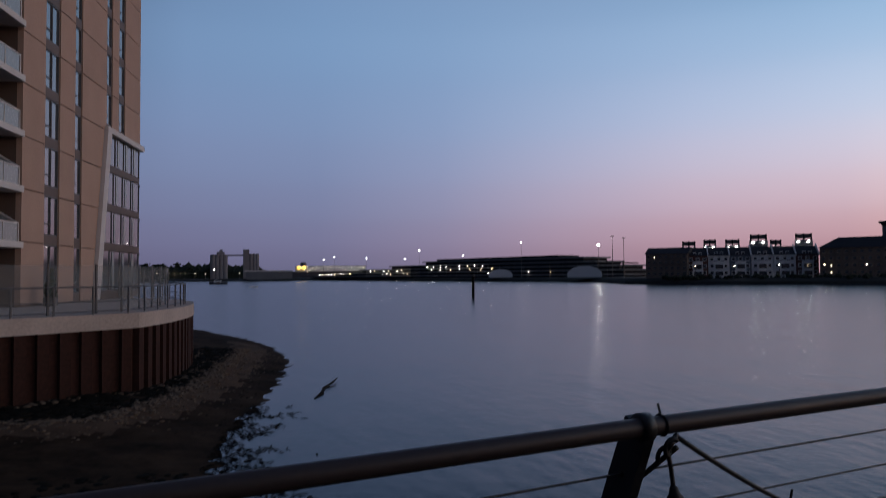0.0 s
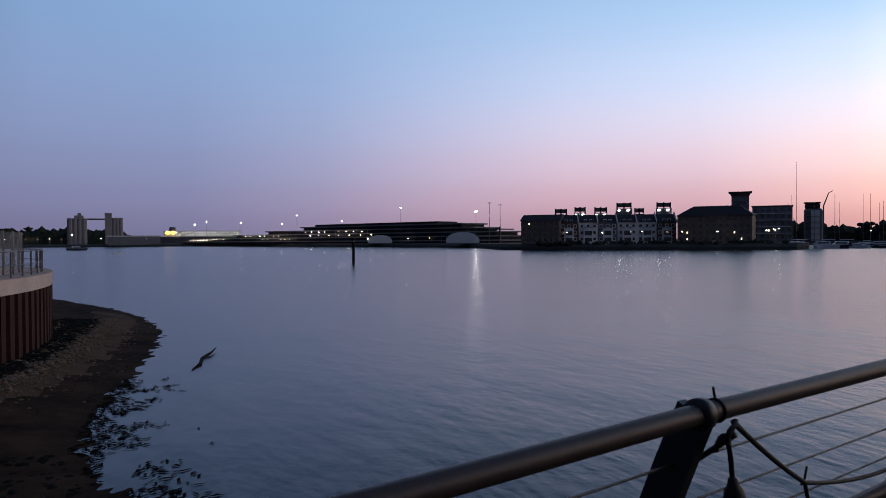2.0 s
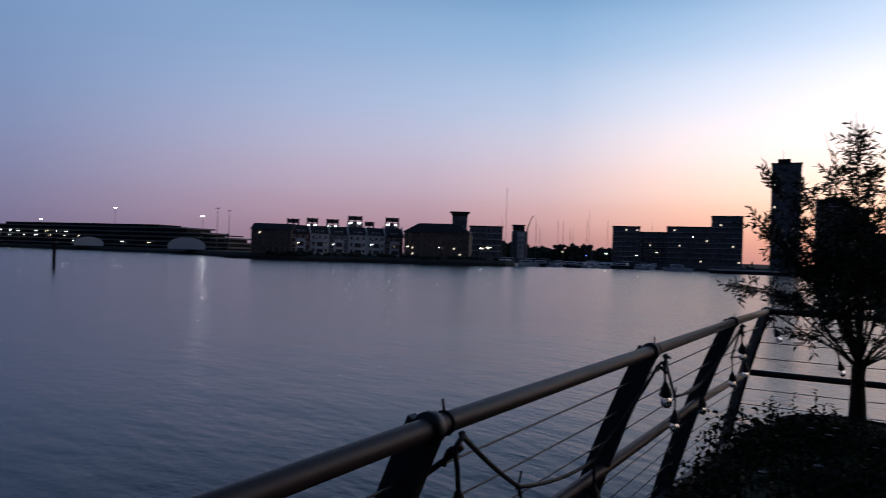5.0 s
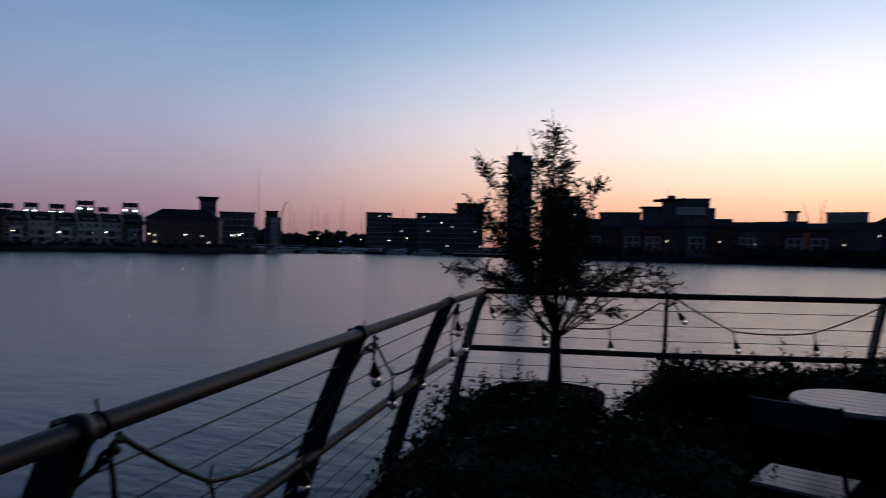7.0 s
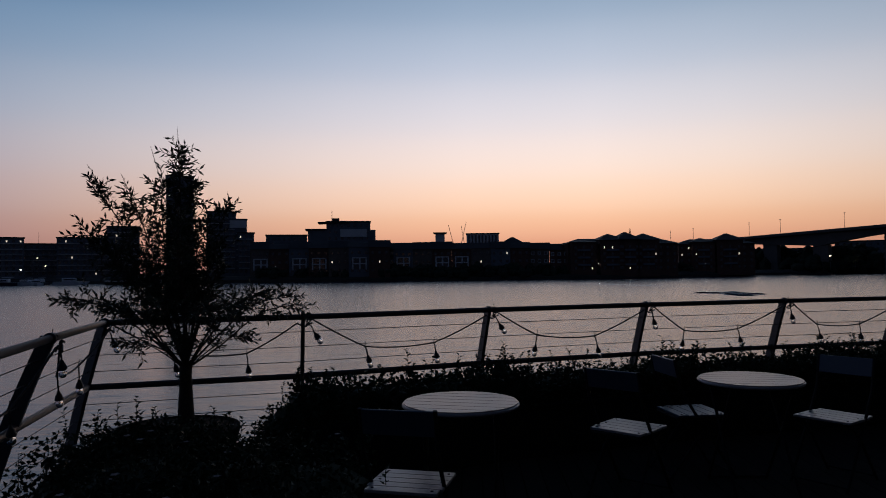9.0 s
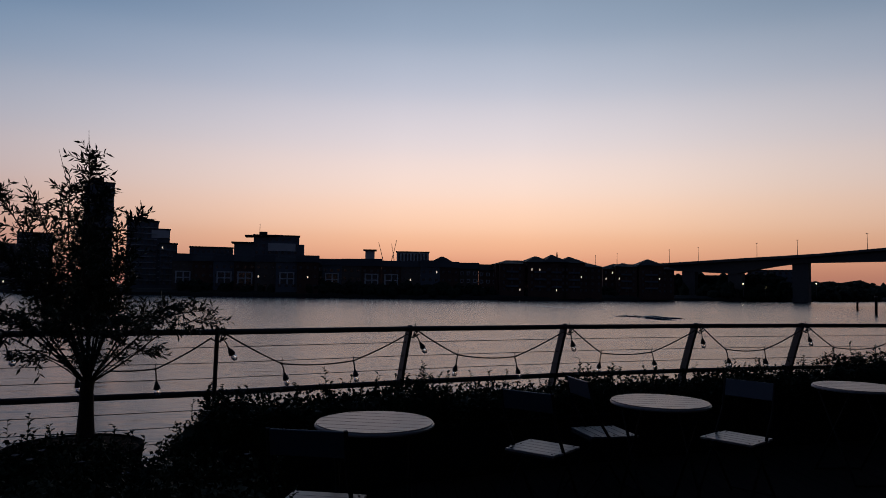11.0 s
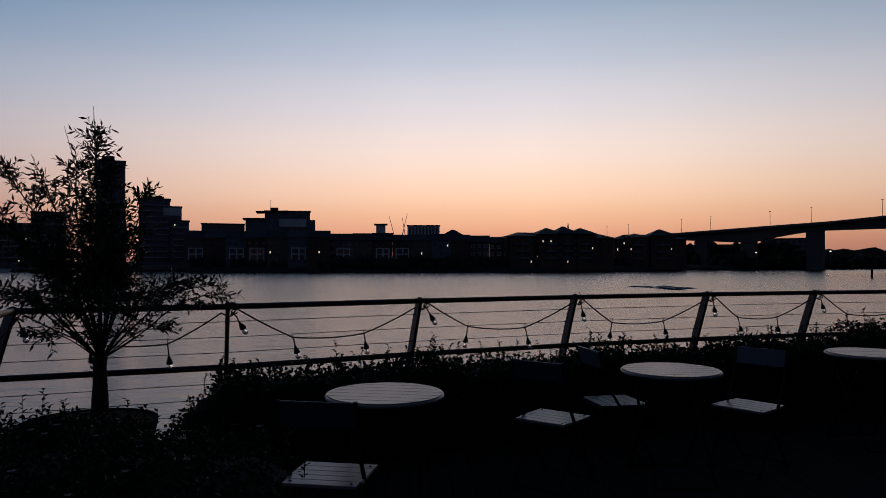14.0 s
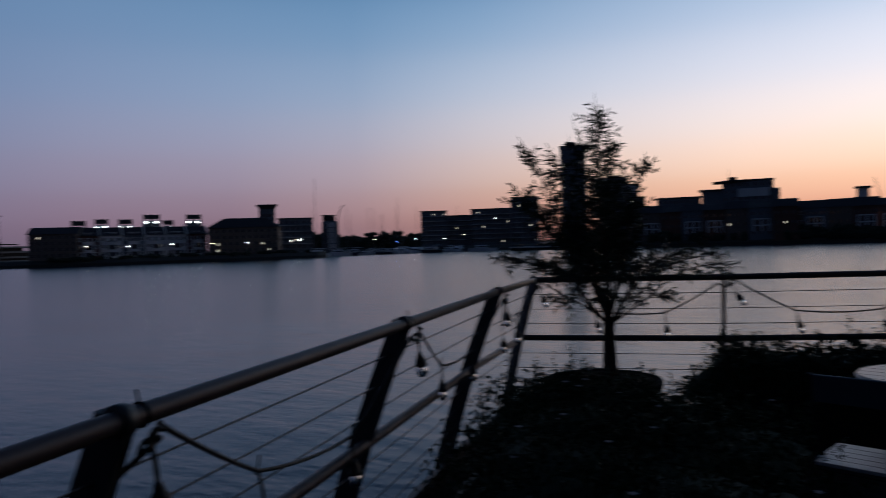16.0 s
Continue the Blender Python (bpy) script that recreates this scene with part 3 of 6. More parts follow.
        part("screen_edge", tube(bmesh.new(), [(-0.6, -0.12, z), (-0.6, -0.12, z + 1.1), (-0.6, 1.9, z + 2.35)], 0.05, 6), WHITE_TRIM, slab)
        for i in range(4):
            u = -12.6 + 3.1 * i
            win = part("window", new_box(u, u + 2.2, 1.9, 1.96, z + 0.15, z + 2.3), WINDOW, b)
            part("window_frame", new_box(u + 1.05, u + 1.15, 1.84, 1.9, z + 0.15, z + 2.3), MULLION, win)
    part("roof", new_box(-14.2, FACE_LEN, 0.0, 16.2, TOP, TOP + 0.6), MULLION, b)


tower_building()

# promenade edge: a curved wall of sheet piles under a concrete band
EDGE = []
for i in range(41):
    t = i / 40
    # a quarter bend that bulges over the foreshore and turns behind the tower
    a = radians(-38 + 128 * t)
    EDGE.append((-21.7 + 15.0 * math.cos(a), 39.5 + 21.0 * math.sin(a)))
EDGE = [(-40.0, 17.0), (-18.0, 23.0)] + EDGE[6:] + [(-40.0, 62.0)]
bm = prism(bmesh.new(), EDGE + [(-60.0, 62.0), (-60.0, 17.0)], -0.72, -0.06)
solid("promenade", bm, CONCRETE, "pale concrete promenade with a stained edge band", "promenade")


def along(line, step):
    """Points at even steps along a line, with the direction there."""
    out, carry = [], 0.0
    for (x0, y0), (x1, y1) in zip(line, line[1:]):
        d = math.hypot(x1 - x0, y1 - y0)
        s = carry
        while s < d:
            out.append((x0 + (x1 - x0) * s / d, y0 + (y1 - y0) * s / d, math.atan2(y1 - y0, x1 - x0)))
            s += step
        carry = s - d
    return out


piling = thing("sheet_pile_wall", pose(0, 0, 0), "rust-red corrugated sheet pile quay wall", "quay wall", kind="structure")
pb = new_box(-0.36, 0.36, 0.0, 0.10, -4.6, -0.72)
box(pb, -0.22, 0.22, -0.30, 0.0, -4.6, -0.72)
pile_mesh = mesh_of("sheet_pile", pb, RUST)
for x, y, a in along(EDGE[1:-1], 0.86):
    o = part("sheet_pile", pile_mesh, None, piling)
    o.matrix_basis = pose(x, y, 0, 0, 0, math.degrees(a)) @ pose(0, 0.33, 0)
backing = prism(bmesh.new(), [(x - 0.35, y) for x, y in EDGE[1:-1]] + [(-45, 55), (-45, 23)], -4.8, -0.73)
part("backing", backing, RUST, piling)

fence = thing("promenade_railing", pose(0, 0, -0.06), "grey metal and glass railing along the promenade edge", "railing", kind="structure")
post_mesh = mesh_of("post", new_box(-0.03, 0.03, -0.03, 0.03, 0.0, 1.15), MULLION)
glass_mesh = mesh_of("pane", new_box(0.05, 1.55, -0.008, 0.008, 0.12, 1.0), BALCONY_GLASS)
INSET = [(x - 0.5, y) for x, y in EDGE[1:-1]]
spots = along(INSET, 1.6)
for x, y, a in spots:
    part("post", post_mesh, None, fence).matrix_basis = pose(x, y, 0, 0, 0, math.degrees(a))
part("top_rail", tube(bmesh.new(), [(x, y, 1.17) for x, y, _ in spots], 0.035, 6), MULLION, fence)
part("mid_rail", tube(bmesh.new(), [(x, y, 0.55) for x, y, _ in spots], 0.022, 6), MULLION, fence)
part("low_rail", tube(bmesh.new(), [(x, y, 0.14) for x, y, _ in spots], 0.022, 6), MULLION, fence)
screen = thing("wind_screen", pose(0, 0, -0.06), "tall clear glass wind screens on the promenade", "glass screen", kind="structure")
SCREEN_GLASS = material("screen_glass", (0.30, 0.32, 0.32), 0.15, 0.0, 0.1, 2, 0.0, 0.6)
SCREEN_GLASS.node_tree.nodes["Principled BSDF"].inputs["Alpha"].default_value = 0.16
sc_mesh = mesh_of("pane", new_box(0.05, 1.9, -0.01, 0.01, 0.15, 2.1), SCREEN_GLASS)
for x, y, a in along([(x - 1.5, y) for x, y in EDGE[1:-6]], 2.0):
    o = part("pane", sc_mesh, None, screen)
    o.matrix_basis = pose(x, y, 0, 0, 0, math.degrees(a))
    o.visible_shadow = False
    part("post", new_box(-0.04, 0.04, -0.04, 0.04, 0, 2.15), MULLION, screen).matrix_basis = pose(x, y, 0, 0, 0, math.degrees(a))

# ---- foreshore ----
rng = random.Random(4)
BEACH = [(-24, -2), (-6, 2), (0.0, 5.0), (0.1, 9.0), (-0.6, 12.6), (-1.3, 15.0), (-2.2, 17.6), (-3.1, 20.6), (-3.1, 25), (-2.6, 30.6), (-1.9, 40), (-1.9, 46.5), (-3.2, 55), (-6.8, 65), (-12.5, 77), (-30, 85)]
RIDGE = [(-19, 22.4), (-14.5, 23.6), (-10.8, 24.6), (-7.4, 26.0), (-5.9, 30), (-5.1, 36), (-4.8, 44), (-4.9, 52), (-7, 60)]


def side_distance(line, x, y):
    """Metres to a line, positive on its left."""
    best, sign = 1e9, 1
    for (x0, y0), (x1, y1) in zip(line, line[1:]):
        dx, dy = x1 - x0, y1 - y0
        t = min(max(((x - x0) * dx + (y - y0) * dy) / (dx * dx + dy * dy), 0), 1)
        d = math.hypot(x - x0 - t * dx, y - y0 - t * dy)
        if d < best:
            best, sign = d, 1 if dx * (y - y0) - dy * (x - x0) > 0 else -1
    return best * sign


def shore_distance(x, y):
    """Metres inland from the water's edge; negative in the river."""
    inside = False
    for (x0, y0), (x1, y1) in zip(BEACH, BEACH[1:] + BEACH[:1]):
        if (y0 > y) != (y1 > y) and x < x0 + (y - y0) * (x1 - x0) / (y1 - y0):
            inside = not inside
    d = abs(side_distance(BEACH, x, y))
    return d if inside else -d


def beach_height(x, y, dist):
    bumps = 0.16 * noise.noise((x * 0.5, y * 0.5, 0)) + 0.09 * noise.noise((x * 1.7, y * 1.7, 3)) + 0.05 * noise.noise((x * 4, y * 4, 5))
    ridge = 0.16 * math.exp(-(side_distance(RIDGE, x, y) / 1.2) ** 2)
    return WATER_Z + 0.02 + min(dist, 7) * 0.085 + ridge + 0.4 * bumps * min(1, 0.2 + dist * 0.3)


STEP = 0.3
NX, NY = 73, 260
cells = {}
bm = bmesh.new()
for i in range(NX):
    for j in range(NY):
        x, y = -19.0 + i * STEP, 5.0 + j * STEP
        d = shore_distance(x, y)
        if -4.0 < d < 14:
            fine = 0.07 * noise.noise((x * 1.3, y * 1.3, 1)) + 0.05 * noise.noise((x * 3.1, y * 3.1, 7))
            h = beach_height(x, y, d) + fine * 0.4 if d > 0 else WATER_Z + 0.02 + d * 0.055 + fine * 0.5
            cells[i, j] = (bm.verts.new((x, y, h)), d)
for (i, j), (v, d) in list(cells.items()):
    quad = [cells.get(k) for k in ((i, j), (i + 1, j), (i + 1, j + 1), (i, j + 1))]
    if None in quad:
        continue
    face = bm.faces.new([q[0] for q in quad])
    c = face.calc_center_median()
    wob = 0.7 * noise.noise((c.x * 0.6, c.y * 0.6, 6)) + 0.5 * noise.noise((c.x * 1.9, c.y * 1.9, 8))
    s = side_distance(RIDGE, c.x, c.y)
    face.material_index = 1 if -1.5 < s + wob < 0.45 and c.y < 58 else 0
solid("beach", bm, SHINGLE, "dark wet shingle foreshore below the quay wall", "beach", smooth=True)
bpy.data.objects["beach"].data.materials.append(GRAVEL)


def strew(bm, line, step, bands, squash):
    """Lumps scattered in bands beside a line: (offset, spread, size)."""
    for x, y, a in along(line, step):
        for d0, spread, size in bands:
            d = d0 + rng.gauss(0, spread)
            px, py = x - math.sin(a) * d, y + math.cos(a) * d
            e = shore_distance(px, py)
            if e > 0.1:
                blob(bm, (px, py, beach_height(px, py, e)), rng.uniform(0.3, 1.0) * size, rng, squash)


bm = bmesh.new()
strew(bm, RIDGE[1:-1], 0.09, ((-0.4, 0.6, 0.13), (-0.9, 0.9, 0.10), (0.1, 0.3, 0.20), (0.3, 0.3, 0.16)), 0.5)
strew(bm, EDGE[1:-1], 0.35, ((-0.4, 0.2, 0.20), (-0.6, 0.25, 0.14)), 0.6)
solid("stones", bm, ROCK, "pale weed-strewn stones scattered over the foreshore", "stones", kind="stuff")
bm = bmesh.new()
strew(bm, RIDGE[:-1], 0.13, ((0.9, 0.3, 0.26), (1.6, 0.5, 0.36), (2.4, 0.6, 0.40), (3.2, 0.6, 0.40)), 0.3)
strew(bm, BEACH[3:8], 0.10, ((0.5, 0.4, 0.12), (1.4, 0.8, 0.16), (2.8, 1.0, 0.20), (4.2, 1.0, 0.2)), 0.22)
strew(bm, BEACH[8:-2], 0.3, ((0.3, 0.25, 0.07), (0.8, 0.4, 0.07)), 0.3)
for x, y, a in along(BEACH[2:10], 0.012):
    # fronds of weed awash at the water's edge, in loose drifts
    d = -abs(rng.gauss(0, 1.2))
    px, py = x - math.sin(a) * d, y + math.cos(a) * d
    if noise.noise((px * 0.9, py * 0.9, 2)) + 0.25 * d > -0.36:
        t = rng.gauss(0.6, 0.7)
        way = Vector((math.cos(t), math.sin(t), 0))
        leaf(bm, Vector((px, py, WATER_Z + 0.012)), way, Vector((0, 0, 1)), rng.uniform(0.10, 0.42), rng.uniform(0.03, 0.11))
solid("seaweed", bm, WEED, "dark seaweed and wet rocks along the foreshore", "seaweed", kind="stuff")

# driftwood
bm = tube(bmesh.new(), [(0, 0, 0.0), (0.35, 1.3, 0.06), (0.42, 2.8, 0.02), (0.85, 3.9, 0.10), (1.15, 5.2, 0.16)], [0.04, 0.07, 0.075, 0.06, 0.025], 8)
solid("driftwood_log", bm, DRIFT, "waterlogged branch drifting low in the water", "log", kind="", m=pose(0.118, 31.9, WATER_Z), smooth=True)

# potted shrub against the tower
shrub = thing("potted_shrub", FACE_M @ pose(1.6, -0.9, -0.06), "dark conical shrub in a square pot by the tower wall", "shrub")
part("pot", new_box(-0.3, 0.3, -0.3, 0.3, 0, 0.5, bevel=0.03), MULLION, shrub)
rng = random.Random(77)
bm = bmesh.new()
for k in range(9):
    blob(bm, (rng.gauss(0, 0.05), rng.gauss(0, 0.05), 0.6 + k * 0.18), 0.36 - 0.03 * k, rng, 0.8, 2)
part("foliage", bm, LEAF, shrub)

# ---- the terrace ----
RAIL_1 = [(-7.95, -1.54), (-6.46, -1.09), (-4.97, -0.63), (-3.48, -0.18), (-1.985, 0.28), (-0.49, 0.74), (1.007, 1.209), (2.506, 1.636), (4.173, 2.120), (5.402, 2.454)]
RAIL_2 = [(5.402, 2.454), (5.842, 1.085), (6.549, -0.402), (7.149, -1.927), (7.632, -3.449), (7.989, -4.823), (8.30, -6.40), (8.52, -8.0), (8.62, -9.6)]
RAIL_TOP = 1.155


def outward(a, b):
    """The unit normal to the water side of a rail that runs from a to b with the deck to its right."""
    d = Vector((b[0] - a[0], b[1] - a[1], 0)).normalized()
    return Vector((-d.y, d.x, 0))


def normal_at(line, i):
    n = Vector((0, 0, 0))
    if i > 0:
        n += outward(line[i - 1], line[i])
    if i < len(line) - 1:
        n += outward(line[i], line[i + 1])
    return n.normalized()


def lean(z):
    """How far the bowed posts stand out over the water at a height."""
    t = (RAIL_TOP - z) / RAIL_TOP
    return 0.50 * t - 0.10 * t * t


def on_rail(line, i, z):
    n = normal_at(line, i)
    x, y = line[i]
    o = n * lean(z)
    return Vector((x + o.x, y + o.y, z))


CORNER_N = (normal_at(RAIL_1, 9) + normal_at(RAIL_2, 0)).normalized()


def corner_at(z):
    o = CORNER_N * lean(z) * 1.2
    return Vector((RAIL_1[-1][0] + o.x, RAIL_1[-1][1] + o.y, z))


def rail_line(line, z):
    pts = [on_rail(line, i, z) for i in range(len(line))]
    if line is RAIL_1:
        pts[-1] = corner_at(z)
    else:
        pts[0] = corner_at(z)
    return pts


def flat_post(at, width, thick, top=RAIL_TOP - 0.02, foot=-0.35):
    """A flat bowed bar that stands across the rail."""
    n = (at(0.2) - at(1.0))
    n.z = 0
    n.normalize()
    s = Vector((-n.y, n.x, 0))
    bm = bmesh.new()
    rings = []
    for k in range(11):
        z = foot + (top - foot) * k / 10
        p = at(max(z, -0.35))
        t = (at(max(z, -0.3) + 0.05) - at(max(z, -0.3) - 0.05)).normalized()
        across = t.cross(s).normalized()
        w = width * (1.15 - 0.35 * k / 10)
        rings.append([bm.verts.new(p + across * a * w / 2 + s * b * thick / 2) for a, b in ((-1, -1), (1, -1), (1, 1), (-1, 1))])
    for r, q in zip(rings, rings[1:]):
        for k in range(4):
            bm.faces.new((r[k], r[(k + 1) % 4], q[(k + 1) % 4], q[k]))
    bm.faces.new(rings[0][::-1]), bm.faces.new(rings[-1])
    bmesh.ops.recalc_face_normals(bm, faces=bm.faces[:])
    return bm


def collar(line, i, p):
    """The ring that clamps the handrail to a post."""
    d = Vector((line[min(i + 1, len(line) - 1)][0] - line[max(i - 1, 0)][0], line[min(i + 1, len(line) - 1)][1] - line[max(i - 1, 0)][1], 0)).normalized()
    c = Vector(p) - Vector((0, 0, 0.026))
    return tube(bmesh.new(), [c - d * 0.015, c - d * 0.013, c + d * 0.013, c + d * 0.015], [0.0315, 0.0345, 0.0345, 0.0315], 20)


WIRES = (1.008, 0.883, 0.757, 0.50, 0.37, 0.24, 0.12)


def railing(name, line, thin, label):
    r = thing(name, pose(0, 0, 0), label, "railing", kind="structure")
    top = [Vector((x, y, RAIL_TOP - 0.026)) for x, y in line]
    part("handrail", tube(bmesh.new(), top, 0.0228, 16), STEEL, r, "brushed tubular steel handrail", smooth=True)
    for z in WIRES:
        part("wire", tube(bmesh.new(), rail_line(line, z), 0.0032, 6), WIRE, r)
    part("lower_rail", tube(bmesh.new(), [p - normal_at(line, i) * 0.03 for i, p in enumerate(rail_line(line, 0.64))], 0.024, 10), STEEL, r, smooth=True)
    for i in range(len(line)):
        if line is RAIL_2 and i == 0:
            continue
        at = (lambda z, i=i: on_rail(line, i, z))
        if line is RAIL_1 and i == len(line) - 1:
            at = corner_at
        if i in thin:
            n = normal_at(line, i)
            x, y = line[i]
            p = part("post", tube(bmesh.new(), [(x + n.x * 0.2, y + n.y * 0.2, -0.3), (x + n.x * 0.08, y + n.y * 0.08, 0.62), (x, y, RAIL_TOP + 0.01)], 0.017, 8), DARK_PAINT, r, "slim straight dark post")
        else:
            p = part("post", flat_post(at, 0.10, 0.028), DARK_PAINT, r, "dark flat bowed steel post")
            part("collar", collar(line, i, at(RAIL_TOP)), DARK_PAINT, p, smooth=True)
            for z in WIRES[:3]:
                q = at(z)
                n = normal_at(line, i)
                s = Vector((-n.y, n.x, 0))
                part("bolt", tube(bmesh.new(), [q - s * 0.02, q + s * 0.02], 0.008, 8), STEEL, p)
    return r


railing("railing", RAIL_1, (), "waterside railing with bowed dark posts and steel wires")
railing("railing", RAIL_2, (1,), "waterside railing with bowed dark posts and steel wires")


# ---- festoon lights along the rails ----
def bulb_mesh_parts():
    cap = lathe(bmesh.new(), [(0.006, 0.0), (0.010, -0.006), (0.013, -0.020), (0.019, -0.028), (0.024, -0.050), (0.027, -0.056), (0.022, -0.062)], 14)
    glass = lathe(bmesh.new(), [(0.012, -0.060), (0.017, -0.068), (0.0225, -0.082), (0.0225, -0.094), (0.017, -0.106), (0.006, -0.112)], 14)
    core = lathe(bmesh.new(), [(0.010, -0.058), (0.010, -0.066), (0.004, -0.070), (0.003, -0.090)], 8)
    return mesh_of("socket", cap, RUBBER), mesh_of("bulb", glass, BULB_GLASS), mesh_of("bulb_stem", core, BRASS)


SOCKET, BULB, STEM = bulb_mesh_parts()
for me in (SOCKET, BULB, STEM):
    me.shade_smooth()


def hang_bulb(string, p, drop, sway, along_dir):
    """A short lead with a socket and a clear bulb."""
    end = p + Vector((0, 0, -drop)) + along_dir * sway
    part("lead", tube(bmesh.new(), [p, p * 0.5 + end * 0.5 + along_dir * sway * 0.15, end], 0.0055, 6), RUBBER, string)
    o = part("socket", SOCKET, None, string)
    d = (end - p).normalized()
    tilt = d.to_track_quat("-Z", "Y").to_matrix().to_4x4()
    o.matrix_basis = Matrix.Translation(end) @ tilt
    g = part("bulb", BULB, None, o, "clear unlit glass bulb")
    g.visible_shadow = False
    part("bulb_stem", STEM, None, o)


def tie(string, p, d):
    """A cable tie with its tail sticking up."""
    s = Vector((-d.y, d.x, 0))
    part("cable_tie", tube(bmesh.new(), [p + s * 0.01 + Vector((0, 0, -0.01)), p + Vector((0, 0, 0.012)), p - s * 0.004 + d * 0.004 + Vector((0, 0, 0.045))], 0.0035, 5), RUBBER, string)


def festoon(line, first, last, seed):
    rng = random.Random(seed)
    string = thing("festoon_lights", pose(0, 0, 0), "black festoon cable with unlit clear bulbs tied to the railing", "string lights")
    for i in range(first, last):
        a, b = Vector((*line[i], 0)), Vector((*line[i + 1], 0))
        d = (b - a).normalized()
        n = outward(line[i], line[i + 1])
        inside = -n * 0.045
        top_a = a + d * 0.065 + inside * 0.8 + Vector((0, 0, RAIL_TOP - 0.045))
        top_b = b - d * 0.05 + inside + Vector((0, 0, RAIL_TOP - 0.07))
        k = (b - a).length
        f1, f2, z1, z2 = rng.uniform(0.29, 0.35), rng.uniform(0.66, 0.72), rng.uniform(0.855, 0.885), rng.uniform(0.845, 0.88)
        if line is RAIL_1 and i == 6:
            f1, f2, z1, z2 = 0.395, 0.84, 0.83, 0.74
        if line is RAIL_1 and i == 5:
            f1, f2, z1, z2 = 0.33, 0.72, 0.84, 0.80
        if line is RAIL_1 and i == 7:
            f1, f2, z1, z2 = 0.46, 0.82, 0.82, 0.80
        if line is RAIL_1 and i == 5:
            top_b = b - d * 0.03 + n * (lean(0.85) + 0.035) + Vector((0, 0, 0.85))
        t1 = a + d * k * f1 + n * (lean(z1) - 0.04) + Vector((0, 0, z1))
        t2 = a + d * k * f2 + n * (lean(z2) - 0.04) + Vector((0, 0, z2))
        pts = []
        for p, q, sag in ((top_a, t1, 0.008), (t1, t2, 0.02), (t2, top_b, 0.012)):
            for j in range(7):
                u = j / 7
                pts.append(p.lerp(q, u) - Vector((0, 0, sag * 4 * u * (1 - u))))
        pts.append(top_b)
        part("cable", tube(bmesh.new(), pts, 0.0065, 6), RUBBER, string, smooth=True)
        if line is RAIL_1 and i == 5:
            bend = [top_b, b + d * 0.055 + n * (lean(0.95) + 0.02) + Vector((0, 0, 0.96)), b + d * 0.06 + inside + Vector((0, 0, RAIL_TOP - 0.07))]
            part("cable", tube(bmesh.new(), bend, 0.0065, 6), RUBBER, string, smooth=True)
        else:
            part("cable", tube(bmesh.new(), [top_b, b + inside * 1.4 + Vector((0, 0, RAIL_TOP - 0.10)), b + d * 0.07 + inside + Vector((0, 0, RAIL_TOP - 0.07))], 0.0065, 6), RUBBER, string, smooth=True)
        hang_bulb(string, a + d * 0.03 + inside + Vector((0, 0, RAIL_TOP - 0.072)), rng.uniform(0.07, 0.09), rng.uniform(0.015, 0.05), d)
        knot = a + d * 0.03 + inside + Vector((0, 0, RAIL_TOP - 0.072))
        coil = [knot + d * (0.012 * math.cos(t)) + Vector((0, 0, 0.014 * math.sin(t) + 0.02 - 0.004 * t)) + n * (0.004 * t - 0.02) for t in (0.6 * q for q in range(18))]
        part("knot", tube(bmesh.new(), coil, 0.0055, 6), RUBBER, string, smooth=True)
        part("knot_tail", tube(bmesh.new(), [knot, knot + d * 0.015 + Vector((0, 0, 0.012)), knot + d * 0.032 + Vector((0, 0, 0.034))], 0.0055, 6), RUBBER, string, smooth=True)
        for q in (t1, t2):
            hang_bulb(string, q, rng.uniform(0.07, 0.10), rng.uniform(-0.02, 0.03), d)
            tie(string, q, d)
        # tie round the handrail, beside the collar
        c = a + d * 0.055 + Vector((0, 0, RAIL_TOP - 0.026))
        loop = [c + 0.0252 * (math.cos(t) * n + math.sin(t) * Vector((0, 0, 1))) for t in (2 * math.pi * j / 12 for j in range(13))]
        part("cable_tie", tube(bmesh.new(), loop, 0.003, 5), RUBBER, string)
        part("cable_tie", tube(bmesh.new(), [c + Vector((0, 0, 0.025)), c + Vector((0, 0, 0.036)) - d * 0.004, c + Vector((0, 0, 0.052)) - d * 0.008], 0.003, 5), RUBBER, string)


festoon(RAIL_1, 5, 9, 11)
festoon(RAIL_2, 0, 7, 12)

# ---- deck and the added walls that block the sky behind it ----
deck_edge = [(x + normal_at(RAIL_1, i).x * 0.34, y + normal_at(RAIL_1, i).y * 0.34) for i, (x, y) in enumerate(RAIL_1[:-1])]
cz = corner_at(0.3)
deck_edge.append((cz.x, cz.y))
deck_edge += [(x + normal_at(RAIL_2, i).x * 0.34, y + normal_at(RAIL_2, i).y * 0.34) for i, (x, y) in enumerate(RAIL_2) if i]
outline = (deck_edge + [(8.6, -12.0), (-8.5, -12.0)])[::-1]
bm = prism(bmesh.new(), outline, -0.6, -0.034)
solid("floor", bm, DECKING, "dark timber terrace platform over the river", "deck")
bm = prism(bmesh.new(), [(x * 0.96 - 0.1, y - 0.5) for x, y in outline], -6.0, -0.61)
solid("quay_wall", bm, DARK_STONE, "dark stone quay under the terrace", "quay wall")
trim = thing("deck_edge_trim", pose(0, 0, 0), "metal upstand along the terrace edge", "trim", kind="structure")
for p, q in zip(deck_edge[4:], deck_edge[5:]):
    d = Vector((q[0] - p[0], q[1] - p[1], 0))
    part("edge_strip", new_box(0, d.length - 0.01, -0.02, 0.02, -0.12, 0.07), STEEL, trim).matrix_basis = pose(p[0], p[1], 0, 0, 0, math.degrees(math.atan2(d.y, d.x)))

